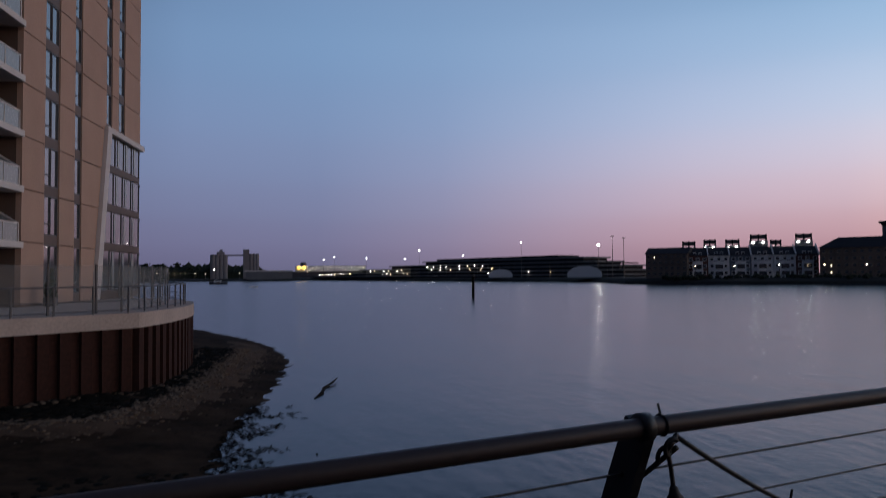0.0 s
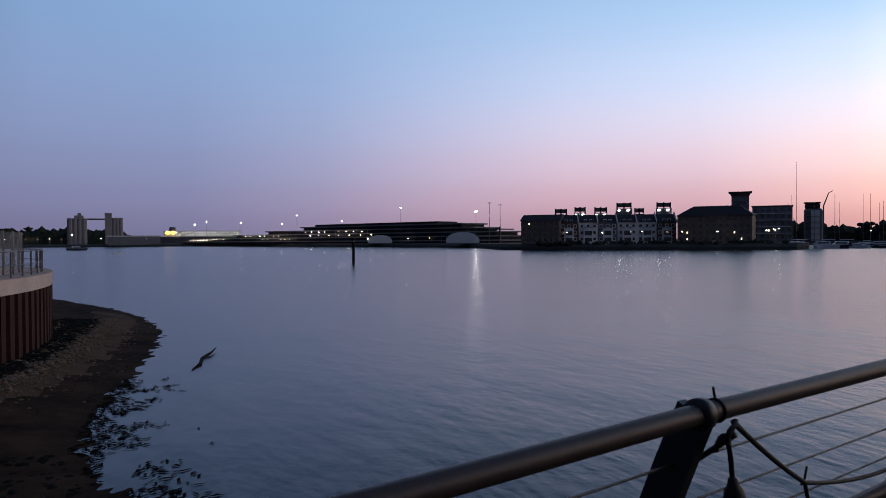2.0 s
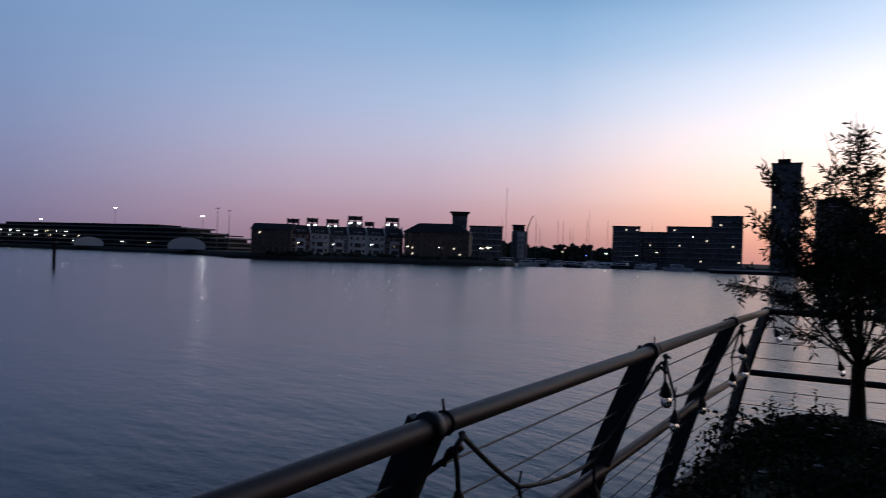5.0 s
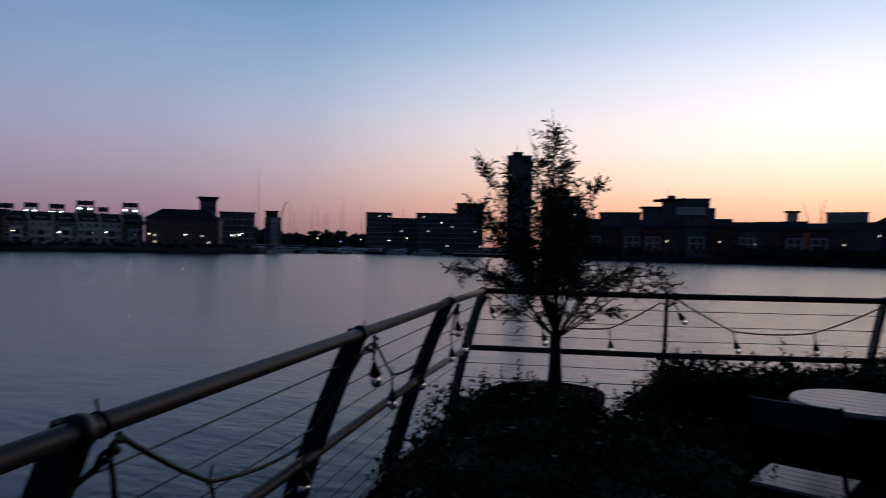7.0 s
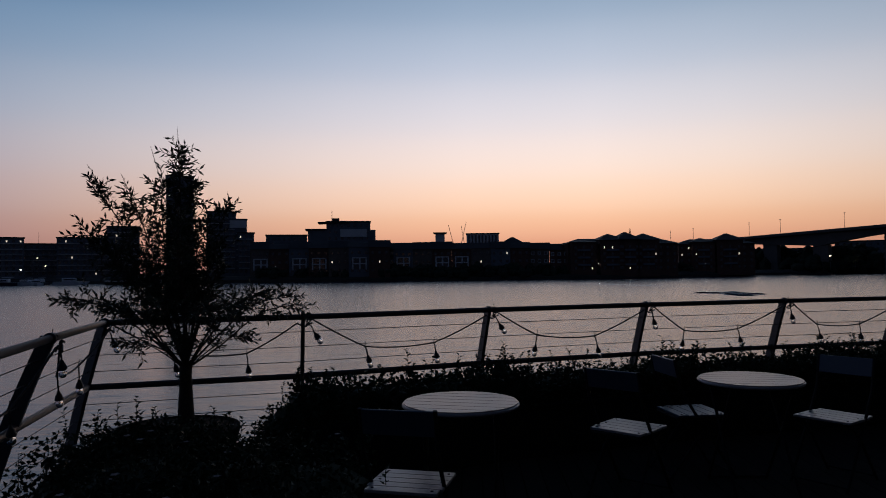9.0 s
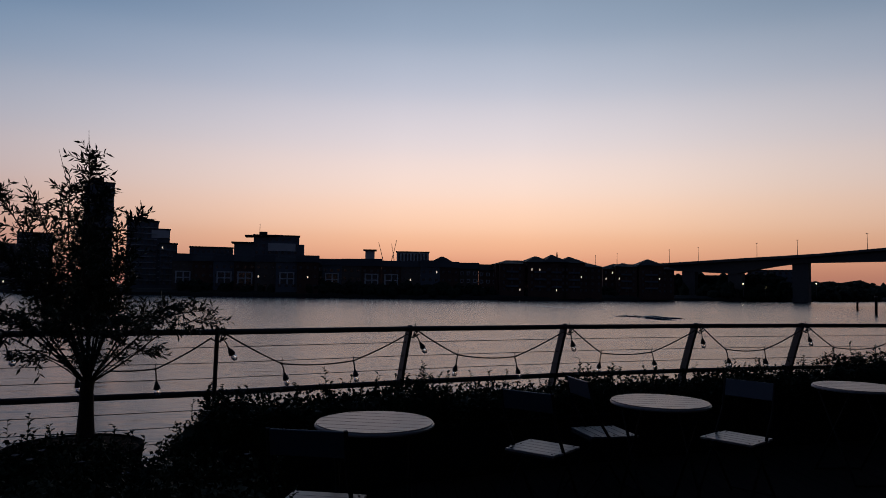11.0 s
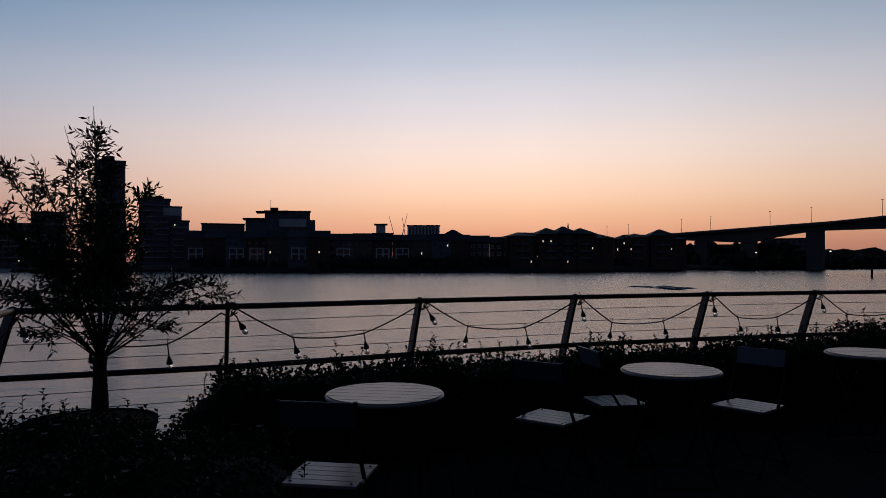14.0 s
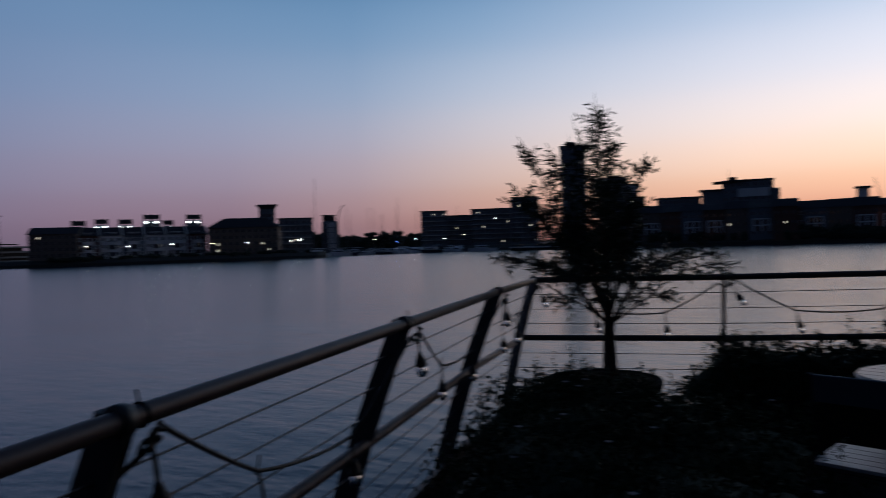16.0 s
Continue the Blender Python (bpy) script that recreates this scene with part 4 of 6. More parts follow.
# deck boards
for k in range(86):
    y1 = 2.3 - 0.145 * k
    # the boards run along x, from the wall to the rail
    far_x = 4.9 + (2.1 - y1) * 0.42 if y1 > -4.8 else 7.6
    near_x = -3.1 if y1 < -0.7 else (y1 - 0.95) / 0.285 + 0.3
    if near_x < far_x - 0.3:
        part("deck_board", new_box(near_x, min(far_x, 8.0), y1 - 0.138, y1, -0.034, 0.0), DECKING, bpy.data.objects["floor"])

# two unseen walls, added to cut sky light off the terrace furniture
bm = new_box(-3.6, 9, -0.4, 0, -0.6, 11.0)
solid("wall_south", bm, BRICK_BUFF, "unseen brick wall added behind the terrace to block sky light", "wall", m=pose(0, -7.7, 0))
bm = new_box(-0.4, 0, -7.7, -1.0, -0.6, 11.0)
solid("wall_west", bm, BRICK_BUFF, "unseen brick wall added beside the terrace to block sky light", "wall", m=pose(-3.2, 0, 0))


# ---- planters, hedge and bushes ----
def foliage(bm, rng, count, x0, x1, y0, y1, z0, z1, size, top_wave=0.06, sprigs=0):
    """Leaves in a clipped but uneven mass."""
    for _ in range(count):
        x, y = rng.uniform(x0, x1), rng.uniform(y0, y1)
        top = z1 + top_wave * noise.noise((x * 2.1, y * 2.1, z1 * 3)) + 0.5 * top_wave * noise.noise((x * 6, y * 6, 2))
        z = z0 + (top - z0) * (rng.random() ** 0.55)
        d = Vector((rng.gauss(0, 1), rng.gauss(0, 1), rng.gauss(0.45, 0.8))).normalized()
        leaf(bm, Vector((x, y, z)), d, Vector((rng.gauss(0, 1), rng.gauss(0, 1), rng.gauss(0, 1))).normalized(), size * rng.uniform(0.6, 1.2), size * rng.uniform(0.5, 0.75))
    for _ in range(sprigs):
        x, y = rng.uniform(x0, x1), rng.uniform(y0, y1)
        top = z1 + top_wave * noise.noise((x * 2.1, y * 2.1, z1 * 3))
        h = rng.uniform(0.03, 0.19) * rng.uniform(0.5, 1.0)
        tip = Vector((x + rng.gauss(0, 0.03), y + rng.gauss(0, 0.03), top + h))
        base = Vector((x, y, top - 0.1))
        tube(bm, [base, tip], [0.003, 0.0015], 4, False)
        for j in range(9):
            u = 0.35 + 0.65 * j / 8
            a = rng.uniform(0, 6.28)
            d = Vector((math.cos(a), math.sin(a), rng.uniform(0.2, 0.9))).normalized()
            leaf(bm, base.lerp(tip, u), d, Vector((0, 0, 1)), size * rng.uniform(0.7, 1.1), size * 0.6)


def hedge_planter(p, q, width, height, top, seed, label, leaves=2600, sprigs=46, size=0.035):
    d = Vector((q[0] - p[0], q[1] - p[1], 0))
    ln = d.length
    h = thing("hedge_planter", pose(p[0], p[1], 0, 0, 0, math.degrees(math.atan2(d.y, d.x))), label, "planter", "hedge planters along the railing")
    bm = new_box(0.02, ln - 0.02, -width, 0, 0, height - 0.03, bevel=0.012)
    part("trough", bm, PLANTER, h)
    part("rim", new_box(0.0, ln, -width - 0.02, 0.02, height - 0.03, height, bevel=0.006), PLANTER, h)
    part("soil", new_box(0.05, ln - 0.05, -width + 0.03, -0.03, height, height + 0.01), SOIL, h)
    rng = random.Random(seed)
    core = bmesh.new()
    for k in range(int(ln / 0.16)):
        x = 0.12 + k * 0.16
        for yy in (-width * 0.33, -width * 0.66):
            blob(core, (x, yy, height + (top - height) * 0.4), (top - height) * 0.42, rng, 0.95, 2)
    part("hedge_core", core, LEAF, h)
    bm = bmesh.new()
    foliage(bm, rng, leaves, 0.0, ln, -width - 0.05, 0.05, height - 0.05, top, size, 0.12, sprigs)
    part("hedge_leaves", bm, LEAF, h)
    return h


def inset(line, i, off):
    n = normal_at(line, i)
    return (line[i][0] - n.x * off, line[i][1] - n.y * off)


HEDGE_LABEL = "charcoal trough planter with an uneven dark green hedge"
h0 = inset(RAIL_2, 1, 0.22)
h0 = (h0[0] - 0.08, h0[1] + 0.13)
stops_ = [h0] + [inset(RAIL_2, i, 0.22) for i in (2, 3, 4, 5, 6)]
for i, (p, q) in enumerate(zip(stops_, stops_[1:])):
    hedge_planter(p, q, 0.50, 0.42, (0.68, 0.64, 0.65, 0.69, 0.80)[i], 30 + i, HEDGE_LABEL, leaves=3600, size=0.046)

# low flowering bush beside the railing
bush = thing("flowering_bush", pose(3.75, 1.25, 0), "low dark bush with a few pale flowers in a bed", "bush")
rng = random.Random(7)
BUSH = [(-0.95, -0.42, 0.40), (-0.72, -0.12, 0.50), (-0.8, -0.6, 0.40), (-0.3, 0.06, 0.57), (-0.3, -0.4, 0.50), (0.2, 0.22, 0.60), (0.3, -0.25, 0.54), (0.62, 0.38, 0.58), (0.6, -0.1, 0.48), (0.55, -0.55, 0.44), (-0.3, -0.85, 0.38), (-0.4, 0.34, 0.40), (0.02, 0.46, 0.46), (0.46, 0.60, 0.50), (0.80, 0.70, 0.54), (0.5, 0.12, 0.52), (0.72, 0.32, 0.50)]
bm = bmesh.new()
for x, y, h in BUSH:
    blob(bm, (x, y, h * 0.42), h * 0.8, rng, 0.5, 2)
part("bush_core", bm, LEAF, bush)
bm = bmesh.new()
for x, y, h in BUSH:
    foliage(bm, rng, 1300, x - 0.42, x + 0.42, y - 0.34, y + 0.34, 0.02, h, 0.04, 0.10, 5)
part("bush_leaves", bm, LEAF, bush)
for _ in range(26):
    x, y, h = BUSH[rng.randrange(len(BUSH))]
    c = Vector((x + rng.gauss(0, 0.2), y + rng.gauss(0, 0.2), h + rng.uniform(-0.03, 0.05)))
    bm = bmesh.new()
    for j in range(5):
        a = 2 * math.pi * j / 5
        leaf(bm, c, Vector((math.cos(a), math.sin(a), 0.35)).normalized(), Vector((0, 0, 1)), 0.024, 0.017)
    part("flower", bm, FLOWER, bush)

# rounded shrub at the end of the hedge
shrub = thing("evergreen_shrub", pose(5.36, 0.98, 0), "dark rounded evergreen shrub at the end of the hedge", "bush")
rng = random.Random(19)
part("pot", lathe(bmesh.new(), [(0.14, 0), (0.16, 0.01), (0.19, 0.26), (0.18, 0.28)], 24), PLANTER, shrub)
bm = bmesh.new()
for x, y, z, r in ((0, 0, 0.40, 0.22), (-0.1, 0.1, 0.34, 0.17), (0.14, -0.05, 0.48, 0.18), (0.05, -0.18, 0.42, 0.2)):
    blob(bm, (x, y, z), r, rng, 0.8, 2)
part("bush_core", bm, LEAF, shrub)
bm = bmesh.new()
for x, y, z, r in ((0, 0, 0.56, 0.24), (-0.12, 0.14, 0.46, 0.18), (0.14, -0.05, 0.64, 0.18), (0.05, -0.22, 0.60, 0.2)):
    foliage(bm, rng, 620, x - r, x + r, y - r, y + r, 0.16, z, 0.036, 0.08, 4)
part("bush_leaves", bm, LEAF, shrub)

# ---- tree in a pot ----
TREE = (5.148, 1.744)
pot = thing("tree_pot", pose(5.0, 1.75, 0), "large round charcoal planter holding a small tree", "plant pot")
part("bowl", lathe(bmesh.new(), [(0.30, 0.0), (0.33, 0.02), (0.39, 0.32), (0.415, 0.42), (0.415, 0.45), (0.395, 0.45), (0.39, 0.44)], 40), PLANTER, pot, smooth=True)
part("soil", lathe(bmesh.new(), [(0.39, 0.435), (0.37, 0.442), (0.0, 0.45)], 24), SOIL, pot)
tree = thing("small_tree", pose(TREE[0], TREE[1], 0.50), "small slender tree with narrow leaves growing from a pot", "tree")
rng = random.Random(21)
trunk_bm, leaf_bm = bmesh.new(), bmesh.new()
tube(trunk_bm, [(-0.004, 0.0, -0.06), (0, 0, 0), (0.008, 0.004, 0.16), (-0.004, 0.002, 0.28), (0.0, -0.004, 0.37)], [0.064, 0.056, 0.046, 0.042, 0.044], 12)
ACROSS, AWAY = Vector((0.381, -0.925, 0)), Vector((0.925, 0.381, 0))


def spot(s, d, h):
    """A point of the crown: along the rail, towards it, above the pot."""
    return (ACROSS * s + AWAY * d + Vector((0, 0, h))) * 0.915


def twig(p, d, length, droop, start=0.12):
    """A side shoot with narrow leaves set alternately along it."""
    pts, q, v = [p], p.copy(), d.normalized()
    for k in range(5):
        v = (v + Vector((rng.gauss(0, 0.13), rng.gauss(0, 0.13), rng.gauss(0, 0.09) - droop))).normalized()
        q = q + v * length / 5
        pts.append(q.copy())
    tube(trunk_bm, pts, [0.0032 * (1 - 0.13 * k) for k in range(6)], 4, False)
    n = int(length / 0.0150)
    turn = rng.uniform(0, 6.28)
    for j in range(n):
        u = (start + (1 - start) * (j + rng.uniform(0.1, 0.9)) / n) * 4.999
        k = int(u)
        c = pts[k].lerp(pts[k + 1], u - k)
        ax = (pts[k + 1] - pts[k]).normalized()
        side = ax.cross(Vector((0.2, 0.4, 0.9))).normalized()
        side = Matrix.Rotation(turn + 2.4 * j, 3, ax) @ side
        d2 = (ax * rng.uniform(0.5, 1.1) + side * rng.uniform(0.45, 0.95)).normalized()
        size = rng.uniform(0.75, 1.1)
        leaf(leaf_bm, c, d2, side.cross(ax) + Vector((rng.gauss(0, 0.5), rng.gauss(0, 0.5), rng.gauss(0, 0.5))), 0.056 * size, 0.0165 * size)


def limb(path, r0, r1, shoots, reach, droop, low=0.3, thick=2.6):
    pts = [spot(*p) for p in path]
    fine = []
    for i in range(len(pts) - 1):
        p0, p1, p2, p3 = pts[max(i - 1, 0)], pts[i], pts[i + 1], pts[min(i + 2, len(pts) - 1)]
        for j in range(5):
            u = j / 5
            fine.append(0.5 * (2 * p1 + (p2 - p0) * u + (2 * p0 - 5 * p1 + 4 * p2 - p3) * u * u + (3 * p1 - p0 - 3 * p2 + p3) * u ** 3))
    fine.append(pts[-1])
    m = len(fine)
    tube(trunk_bm, fine, [r0 + (r1 - r0) * (k / (m - 1)) ** 0.6 for k in range(m)], 6)
    shoots = int(shoots * thick)
    for k in range(shoots):
        i = (low + (1 - low) * (k + rng.random()) / shoots) * (m - 1.001)
        j = int(i)
        c = fine[j].lerp(fine[j + 1], i - j)
        ax = (fine[j + 1] - fine[j]).normalized()
        side = Vector((rng.gauss(0, 1), rng.gauss(0, 1), rng.gauss(0.0, 0.6))).normalized()
        twig(c, ax * 0.75 + side, reach * rng.uniform(0.55, 1.15) * (1.2 - 0.5 * i / m), droop)
    twig(fine[-1], fine[-1] - fine[-2], reach * 0.7, droop, 0.0)


# the upper crown: a narrow leader and a broad lobe to one side
limb([(0, 0, 0.35), (-0.01, 0.0, 0.8), (-0.03, 0.0, 1.4), (-0.05, 0.0, 1.98)], 0.022, 0.003, 46, 0.19, 0.0, 0.3)
limb([(0, 0, 0.36), (-0.07, 0.06, 0.8), (-0.16, 0.08, 1.35), (-0.17, 0.06, 1.78)], 0.012, 0.003, 24, 0.17, 0.0)
limb([(0, 0, 0.36), (-0.10, 0.1, 0.8), (-0.24, 0.1, 1.25), (-0.38, 0.08, 1.66)], 0.012, 0.003, 26, 0.20, 0.01)
limb([(0, 0, 0.36), (-0.12, -0.05, 0.75), (-0.34, -0.02, 1.25), (-0.60, -0.04, 1.70)], 0.013, 0.003, 26, 0.19, 0.01)
limb([(0, 0, 0.37), (-0.18, -0.1, 0.78), (-0.44, -0.1, 1.12), (-0.66, -0.08, 1.38)], 0.012, 0.003, 24, 0.19, 0.02)
limb([(0, 0, 0.37), (-0.16, 0.15, 0.8), (-0.36, 0.22, 1.05), (-0.5, 0.25, 1.25)], 0.011, 0.003, 22, 0.20, 0.02)
limb([(0, 0, 0.36), (0.06, 0.04, 0.8), (0.08, 0.05, 1.3), (0.05, 0.02, 1.72)], 0.012, 0.003, 24, 0.15, 0.0)
limb([(0, 0, 0.36), (0.10, -0.08, 0.8), (0.16, -0.1, 1.15), (0.15, -0.1, 1.46)], 0.011, 0.003, 22, 0.16, 0.0)
limb([(0, 0, 0.36), (0.12, 0.12, 0.75), (0.22, 0.16, 1.05), (0.27, 0.18, 1.28)], 0.011, 0.003, 20, 0.18, 0.01)
limb([(0.06, -0.04, 0.8), (0.18, -0.1, 1.15), (0.25, -0.1, 1.4), (0.285, -0.1, 1.56)], 0.006, 0.002, 6, 0.13, 0.0, 0.8)
limb([(0, 0, 0.36), (0.0, -0.2, 0.8), (-0.05, -0.32, 1.15), (-0.06, -0.36, 1.4)], 0.011, 0.003, 20, 0.18, 0.01)
limb([(0, 0, 0.36), (-0.02, 0.22, 0.85), (-0.02, 0.34, 1.2), (-0.04, 0.36, 1.45)], 0.011, 0.003, 20, 0.18, 0.01)
# the low wide skirt
for a in range(0, 360, 28):
    c, s = math.cos(radians(a)), math.sin(radians(a))
    ln = (0.62 + 0.16 * abs(c)) * rng.uniform(0.85, 1.1)
    h = rng.uniform(-0.05, 0.07)
    limb([(0, 0, 0.35), (c * ln * 0.30, s * ln * 0.30, 0.56 + h), (c * ln * 0.66, s * ln * 0.66, 0.80 + h), (c * ln, s * ln, 0.86 + h)], 0.010, 0.003, 18, 0.20, 0.02, 0.42, 1.0)
for a in range(12, 372, 40):
    c, s = math.cos(radians(a)), math.sin(radians(a))
    limb([(0, 0, 0.34), (c * 0.14, s * 0.14, 0.46), (c * 0.30, s * 0.30, 0.56), (c * 0.42, s * 0.42, 0.58)], 0.005, 0.002, 5, 0.15, 0.06, 0.55, 1.0)
# bare leader tips
tube(trunk_bm, [spot(-0.05, 0, 1.98), spot(-0.055, 0, 2.10), spot(-0.06, 0, 2.20)], [0.003, 0.0025, 0.0012], 4)
tube(trunk_bm, [spot(-0.17, 0.06, 1.75), spot(-0.21, 0.06, 1.90), spot(-0.25, 0.06, 2.05)], [0.003, 0.0025, 0.0012], 4)
part("trunk", trunk_bm, BARK, tree, smooth=True)
part("crown", leaf_bm, LEAF_TREE, tree)


# ---- bistro tables and chairs ----
def bistro_table(m, mat, turn, label):
    t = thing("bistro_table", m, label, "table", "bistro tables on the terrace")
    rad, z = 0.325, 0.74
    n = 7
    w = 2 * rad / n
    rim = bmesh.new()
    tube(rim, [((rad + 0.001) * math.cos(2 * math.pi * j / 48), (rad + 0.001) * math.sin(2 * math.pi * j / 48), z - 0.016) for j in range(49)], 0.010, 8, False)
    top = part("tabletop", rim, mat, t, smooth=True)
    top.matrix_basis = pose(0, 0, 0, 0, 0, turn)
    for k in range(n):
        a, b = -rad + k * w + 0.0035, -rad + (k + 1) * w - 0.0035
        def half(y):
            return math.sqrt(max(rad * rad - y * y, 0.0004))
        steps = 6
        ys = [a + (b - a) * j / steps for j in range(steps + 1)]
        ring = [(half(y), y) for y in ys] + [(-half(y), y) for y in reversed(ys)]
        bm = prism(bmesh.new(), ring, z - 0.022, z)
        part("slat", bm, mat, top)
    part("crossbar", new_box(-0.02, 0.02, -0.29, 0.29, z - 0.045, z - 0.023), FRAME_STEEL, t)
    for sx in (-1, 1):
        for sy in (-1, 1):
            leg = tube(bmesh.new(), [(sx * 0.27, sy * 0.20, 0.0), (sx * 0.02, sy * 0.20, 0.36), (-sx * 0.22, sy * 0.20, z - 0.03)], 0.011, 8)
            part("leg", leg, FRAME_STEEL, t)
    for sx in (-1, 1):
        part("stretcher", tube(bmesh.new(), [(sx * 0.27, -0.2, 0.012), (sx * 0.27, 0.2, 0.012)], 0.009, 8), FRAME_STEEL, t)
    return t


TABLE_LABEL = "round slatted folding bistro table with a pale grey top"
bistro_table(pose(4.335, -0.175, 0), SLAT, -102, TABLE_LABEL)
bistro_table(pose(5.10, -2.10, 0), SLAT, -98, TABLE_LABEL)
bistro_table(pose(5.90, -4.05, 0), SLAT, -95, TABLE_LABEL)


def bistro_chair(m, mat, label):
    """Folding chair: seat centre at the origin, the back towards -y."""
    c = thing("bistro_chair", m, label, "chair", "bistro chairs on the terrace")
    z, w, d = 0.45, 0.38, 0.36
    rails = tube(bmesh.new(), [(-0.165, d / 2, z - 0.026), (-0.165, 0, z - 0.026), (-0.163, -d / 2, z - 0.026), (0.163, -d / 2, z - 0.026), (0.165, 0, z - 0.026), (0.165, d / 2, z - 0.026)], 0.009, 6)
    seat = part("seat", rails, FRAME_STEEL, c)
    n = 5
    sw = d / n
    for k in range(n):
        y = -d / 2 + k * sw
        half = w / 2 - (0.012 if k in (0,) else 0)
        bm = new_box(-half, half, y + 0.0025, y + sw - 0.0025, z - 0.016, z, bevel=0.002)
        part("slat", bm, mat, seat)
        for sx in (-1, 1):
            if k in (0, 2, 4):
                part("rivet", lathe(bmesh.new(), [(0.008, z), (0.008, z + 0.002), (0.004, z + 0.004)], 8, (sx * (half - 0.03), y + sw / 2, 0)), STEEL, seat)
    for sx in (-1, 1):
        part("leg", tube(bmesh.new(), [(sx * 0.185, 0.24, 0.0), (sx * 0.185, 0.0, 0.36), (sx * 0.185, -0.16, 0.62), (sx * 0.185, -0.21, 0.84)], 0.011, 8), FRAME_STEEL, c)
        part("leg", tube(bmesh.new(), [(sx * 0.165, -0.25, 0.0), (sx * 0.165, -0.02, 0.30), (sx * 0.165, 0.13, 0.43)], 0.010, 8), FRAME_STEEL, c)
    part("stretcher", tube(bmesh.new(), [(-0.185, 0.22, 0.03), (0.185, 0.22, 0.03)], 0.008, 8), FRAME_STEEL, c)
    part("stretcher", tube(bmesh.new(), [(-0.165, -0.23, 0.03), (0.165, -0.23, 0.03)], 0.008, 8), FRAME_STEEL, c)
    # the back's shade is put into its paint, darker than the seat
    bm = new_box(-0.185, 0.185, -0.007, 0.007, -0.063, 0.063, bevel=0.004)
    part("backrest", bm, SLAT_SHADED_BLUE, c, "broad blue-grey back panel, coloured dark for its shaded side").matrix_basis = pose(0, -0.195, 0.775, 12)
    return c


CHAIR_LABEL = "folding bistro chair with painted slats at a round table"
# seat paint is pale or dim by how much sky each seat reflects
bistro_chair(pose(3.80, 0.07, 0, 0, 0, -102), SLAT, CHAIR_LABEL)
bistro_chair(pose(4.99, -1.26, 0, 0, 0, -130), SLAT, CHAIR_LABEL)
bistro_chair(pose(5.30, -2.74, 0, 0, 0, 38), SLAT, CHAIR_LABEL)
bistro_chair(pose(5.51, -1.83, 0, 0, 0, -170), SLAT_SHADED_BLUE, CHAIR_LABEL)

# ---- the far bank ----
BANK = -1.0
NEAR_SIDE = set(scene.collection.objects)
WIN_MESH = {}


def window_mesh(w, h, lit):
    key = (round(w, 2), round(h, 2), lit)
    if key not in WIN_MESH:
        k = 0.22 if lit else 0.5
        WIN_MESH[key] = mesh_of("window", new_box(-w * k, w * k, -0.06, 0.10, 0.0, h * (0.7 if lit else 1.0)), WINDOW_LIT if lit else WINDOW)
        WIN_MESH[key, 1] = mesh_of("window_frame", box(box(box(box(bmesh.new(), -w / 2 - 0.2, -w / 2, -0.16, 0.10, -0.2, h + 0.2), w / 2, w / 2 + 0.2, -0.16, 0.10, -0.2, h + 0.2), -w / 2, w / 2, -0.16, 0.10, h, h + 0.2), -w / 2, w / 2, -0.16, 0.10, -0.2, 0), RENDER_PALE)
    return WIN_MESH[key], WIN_MESH[key, 1]


def windows(b, w, z0, z1, floors, cols, rng, size=(1.3, 1.4), lit=0.03, framed=False, x0=None, x1=None, y=0.0):
    x0, x1 = (-w / 2 if x0 is None else x0), (w / 2 if x1 is None else x1)
    for f in range(floors):
        z = z0 + (z1 - z0) * (f + 0.3) / floors
        for k in range(cols):
            on = rng.random() < lit
            me, fr = window_mesh(*size, on)
            o = part("window", me, None, b)
            o.matrix_basis = pose(x0 + (x1 - x0) * (k + 0.5) / cols, y, z)
            if framed:
                part("window_frame", fr, None, o)


def base(name, c, yaw, label, category="building", group="", z=BANK):
    return thing(name, pose(c[0], c[1], z, 0, 0, yaw), label, category, group)


def flat_block(c, w, yaw, top, depth, mat, label, floors, cols, seed, parapet=0.5, lit=0.03, framed=False, size=(1.4, 1.5), balconies=False):
    """A flat-roofed block: its front at y = 0, the body behind."""
    rng = random.Random(seed)
    b = base("apartment_block", c, yaw, label)
    h = top - BANK
    part("wall", new_box(-w / 2, w / 2, 0, depth, -2, h - parapet), mat, b)
    part("roof", new_box(-w / 2 - 0.4, w / 2 + 0.4, -0.5, depth + 0.4, h - parapet, h), SLATE, b)
    windows(b, w, 1.2, h - 0.8, floors, cols, rng, size, lit, framed)
    if balconies:
        for f in range(1, floors):
            z = 1.2 + (h - 2.0) * f / floors
            part("balcony", new_box(-w / 2 + 0.6, w / 2 - 0.6, -1.3, 0, z, z + 0.25), RENDER_PALE, b)
    return b


def gable_body(w, depth, eave, ridge, over=0.5):
    """A pitched roof whose ridge runs along x."""
    bm = bmesh.new()
    q = [(-w / 2 - over, -over, eave), (w / 2 + over, -over, eave), (w / 2 + over, depth + over, eave), (-w / 2 - over, depth + over, eave)]
    v = [bm.verts.new(p) for p in q]
    a, b = bm.verts.new((-w / 2 - over, depth / 2, ridge)), bm.verts.new((w / 2 + over, depth / 2, ridge))
    bm.faces.new((v[0], v[1], b, a)), bm.faces.new((v[2], v[3], a, b)), bm.faces.new((v[1], v[2], b)), bm.faces.new((v[3], v[0], a)), bm.faces.new(v[::-1])
    return bm


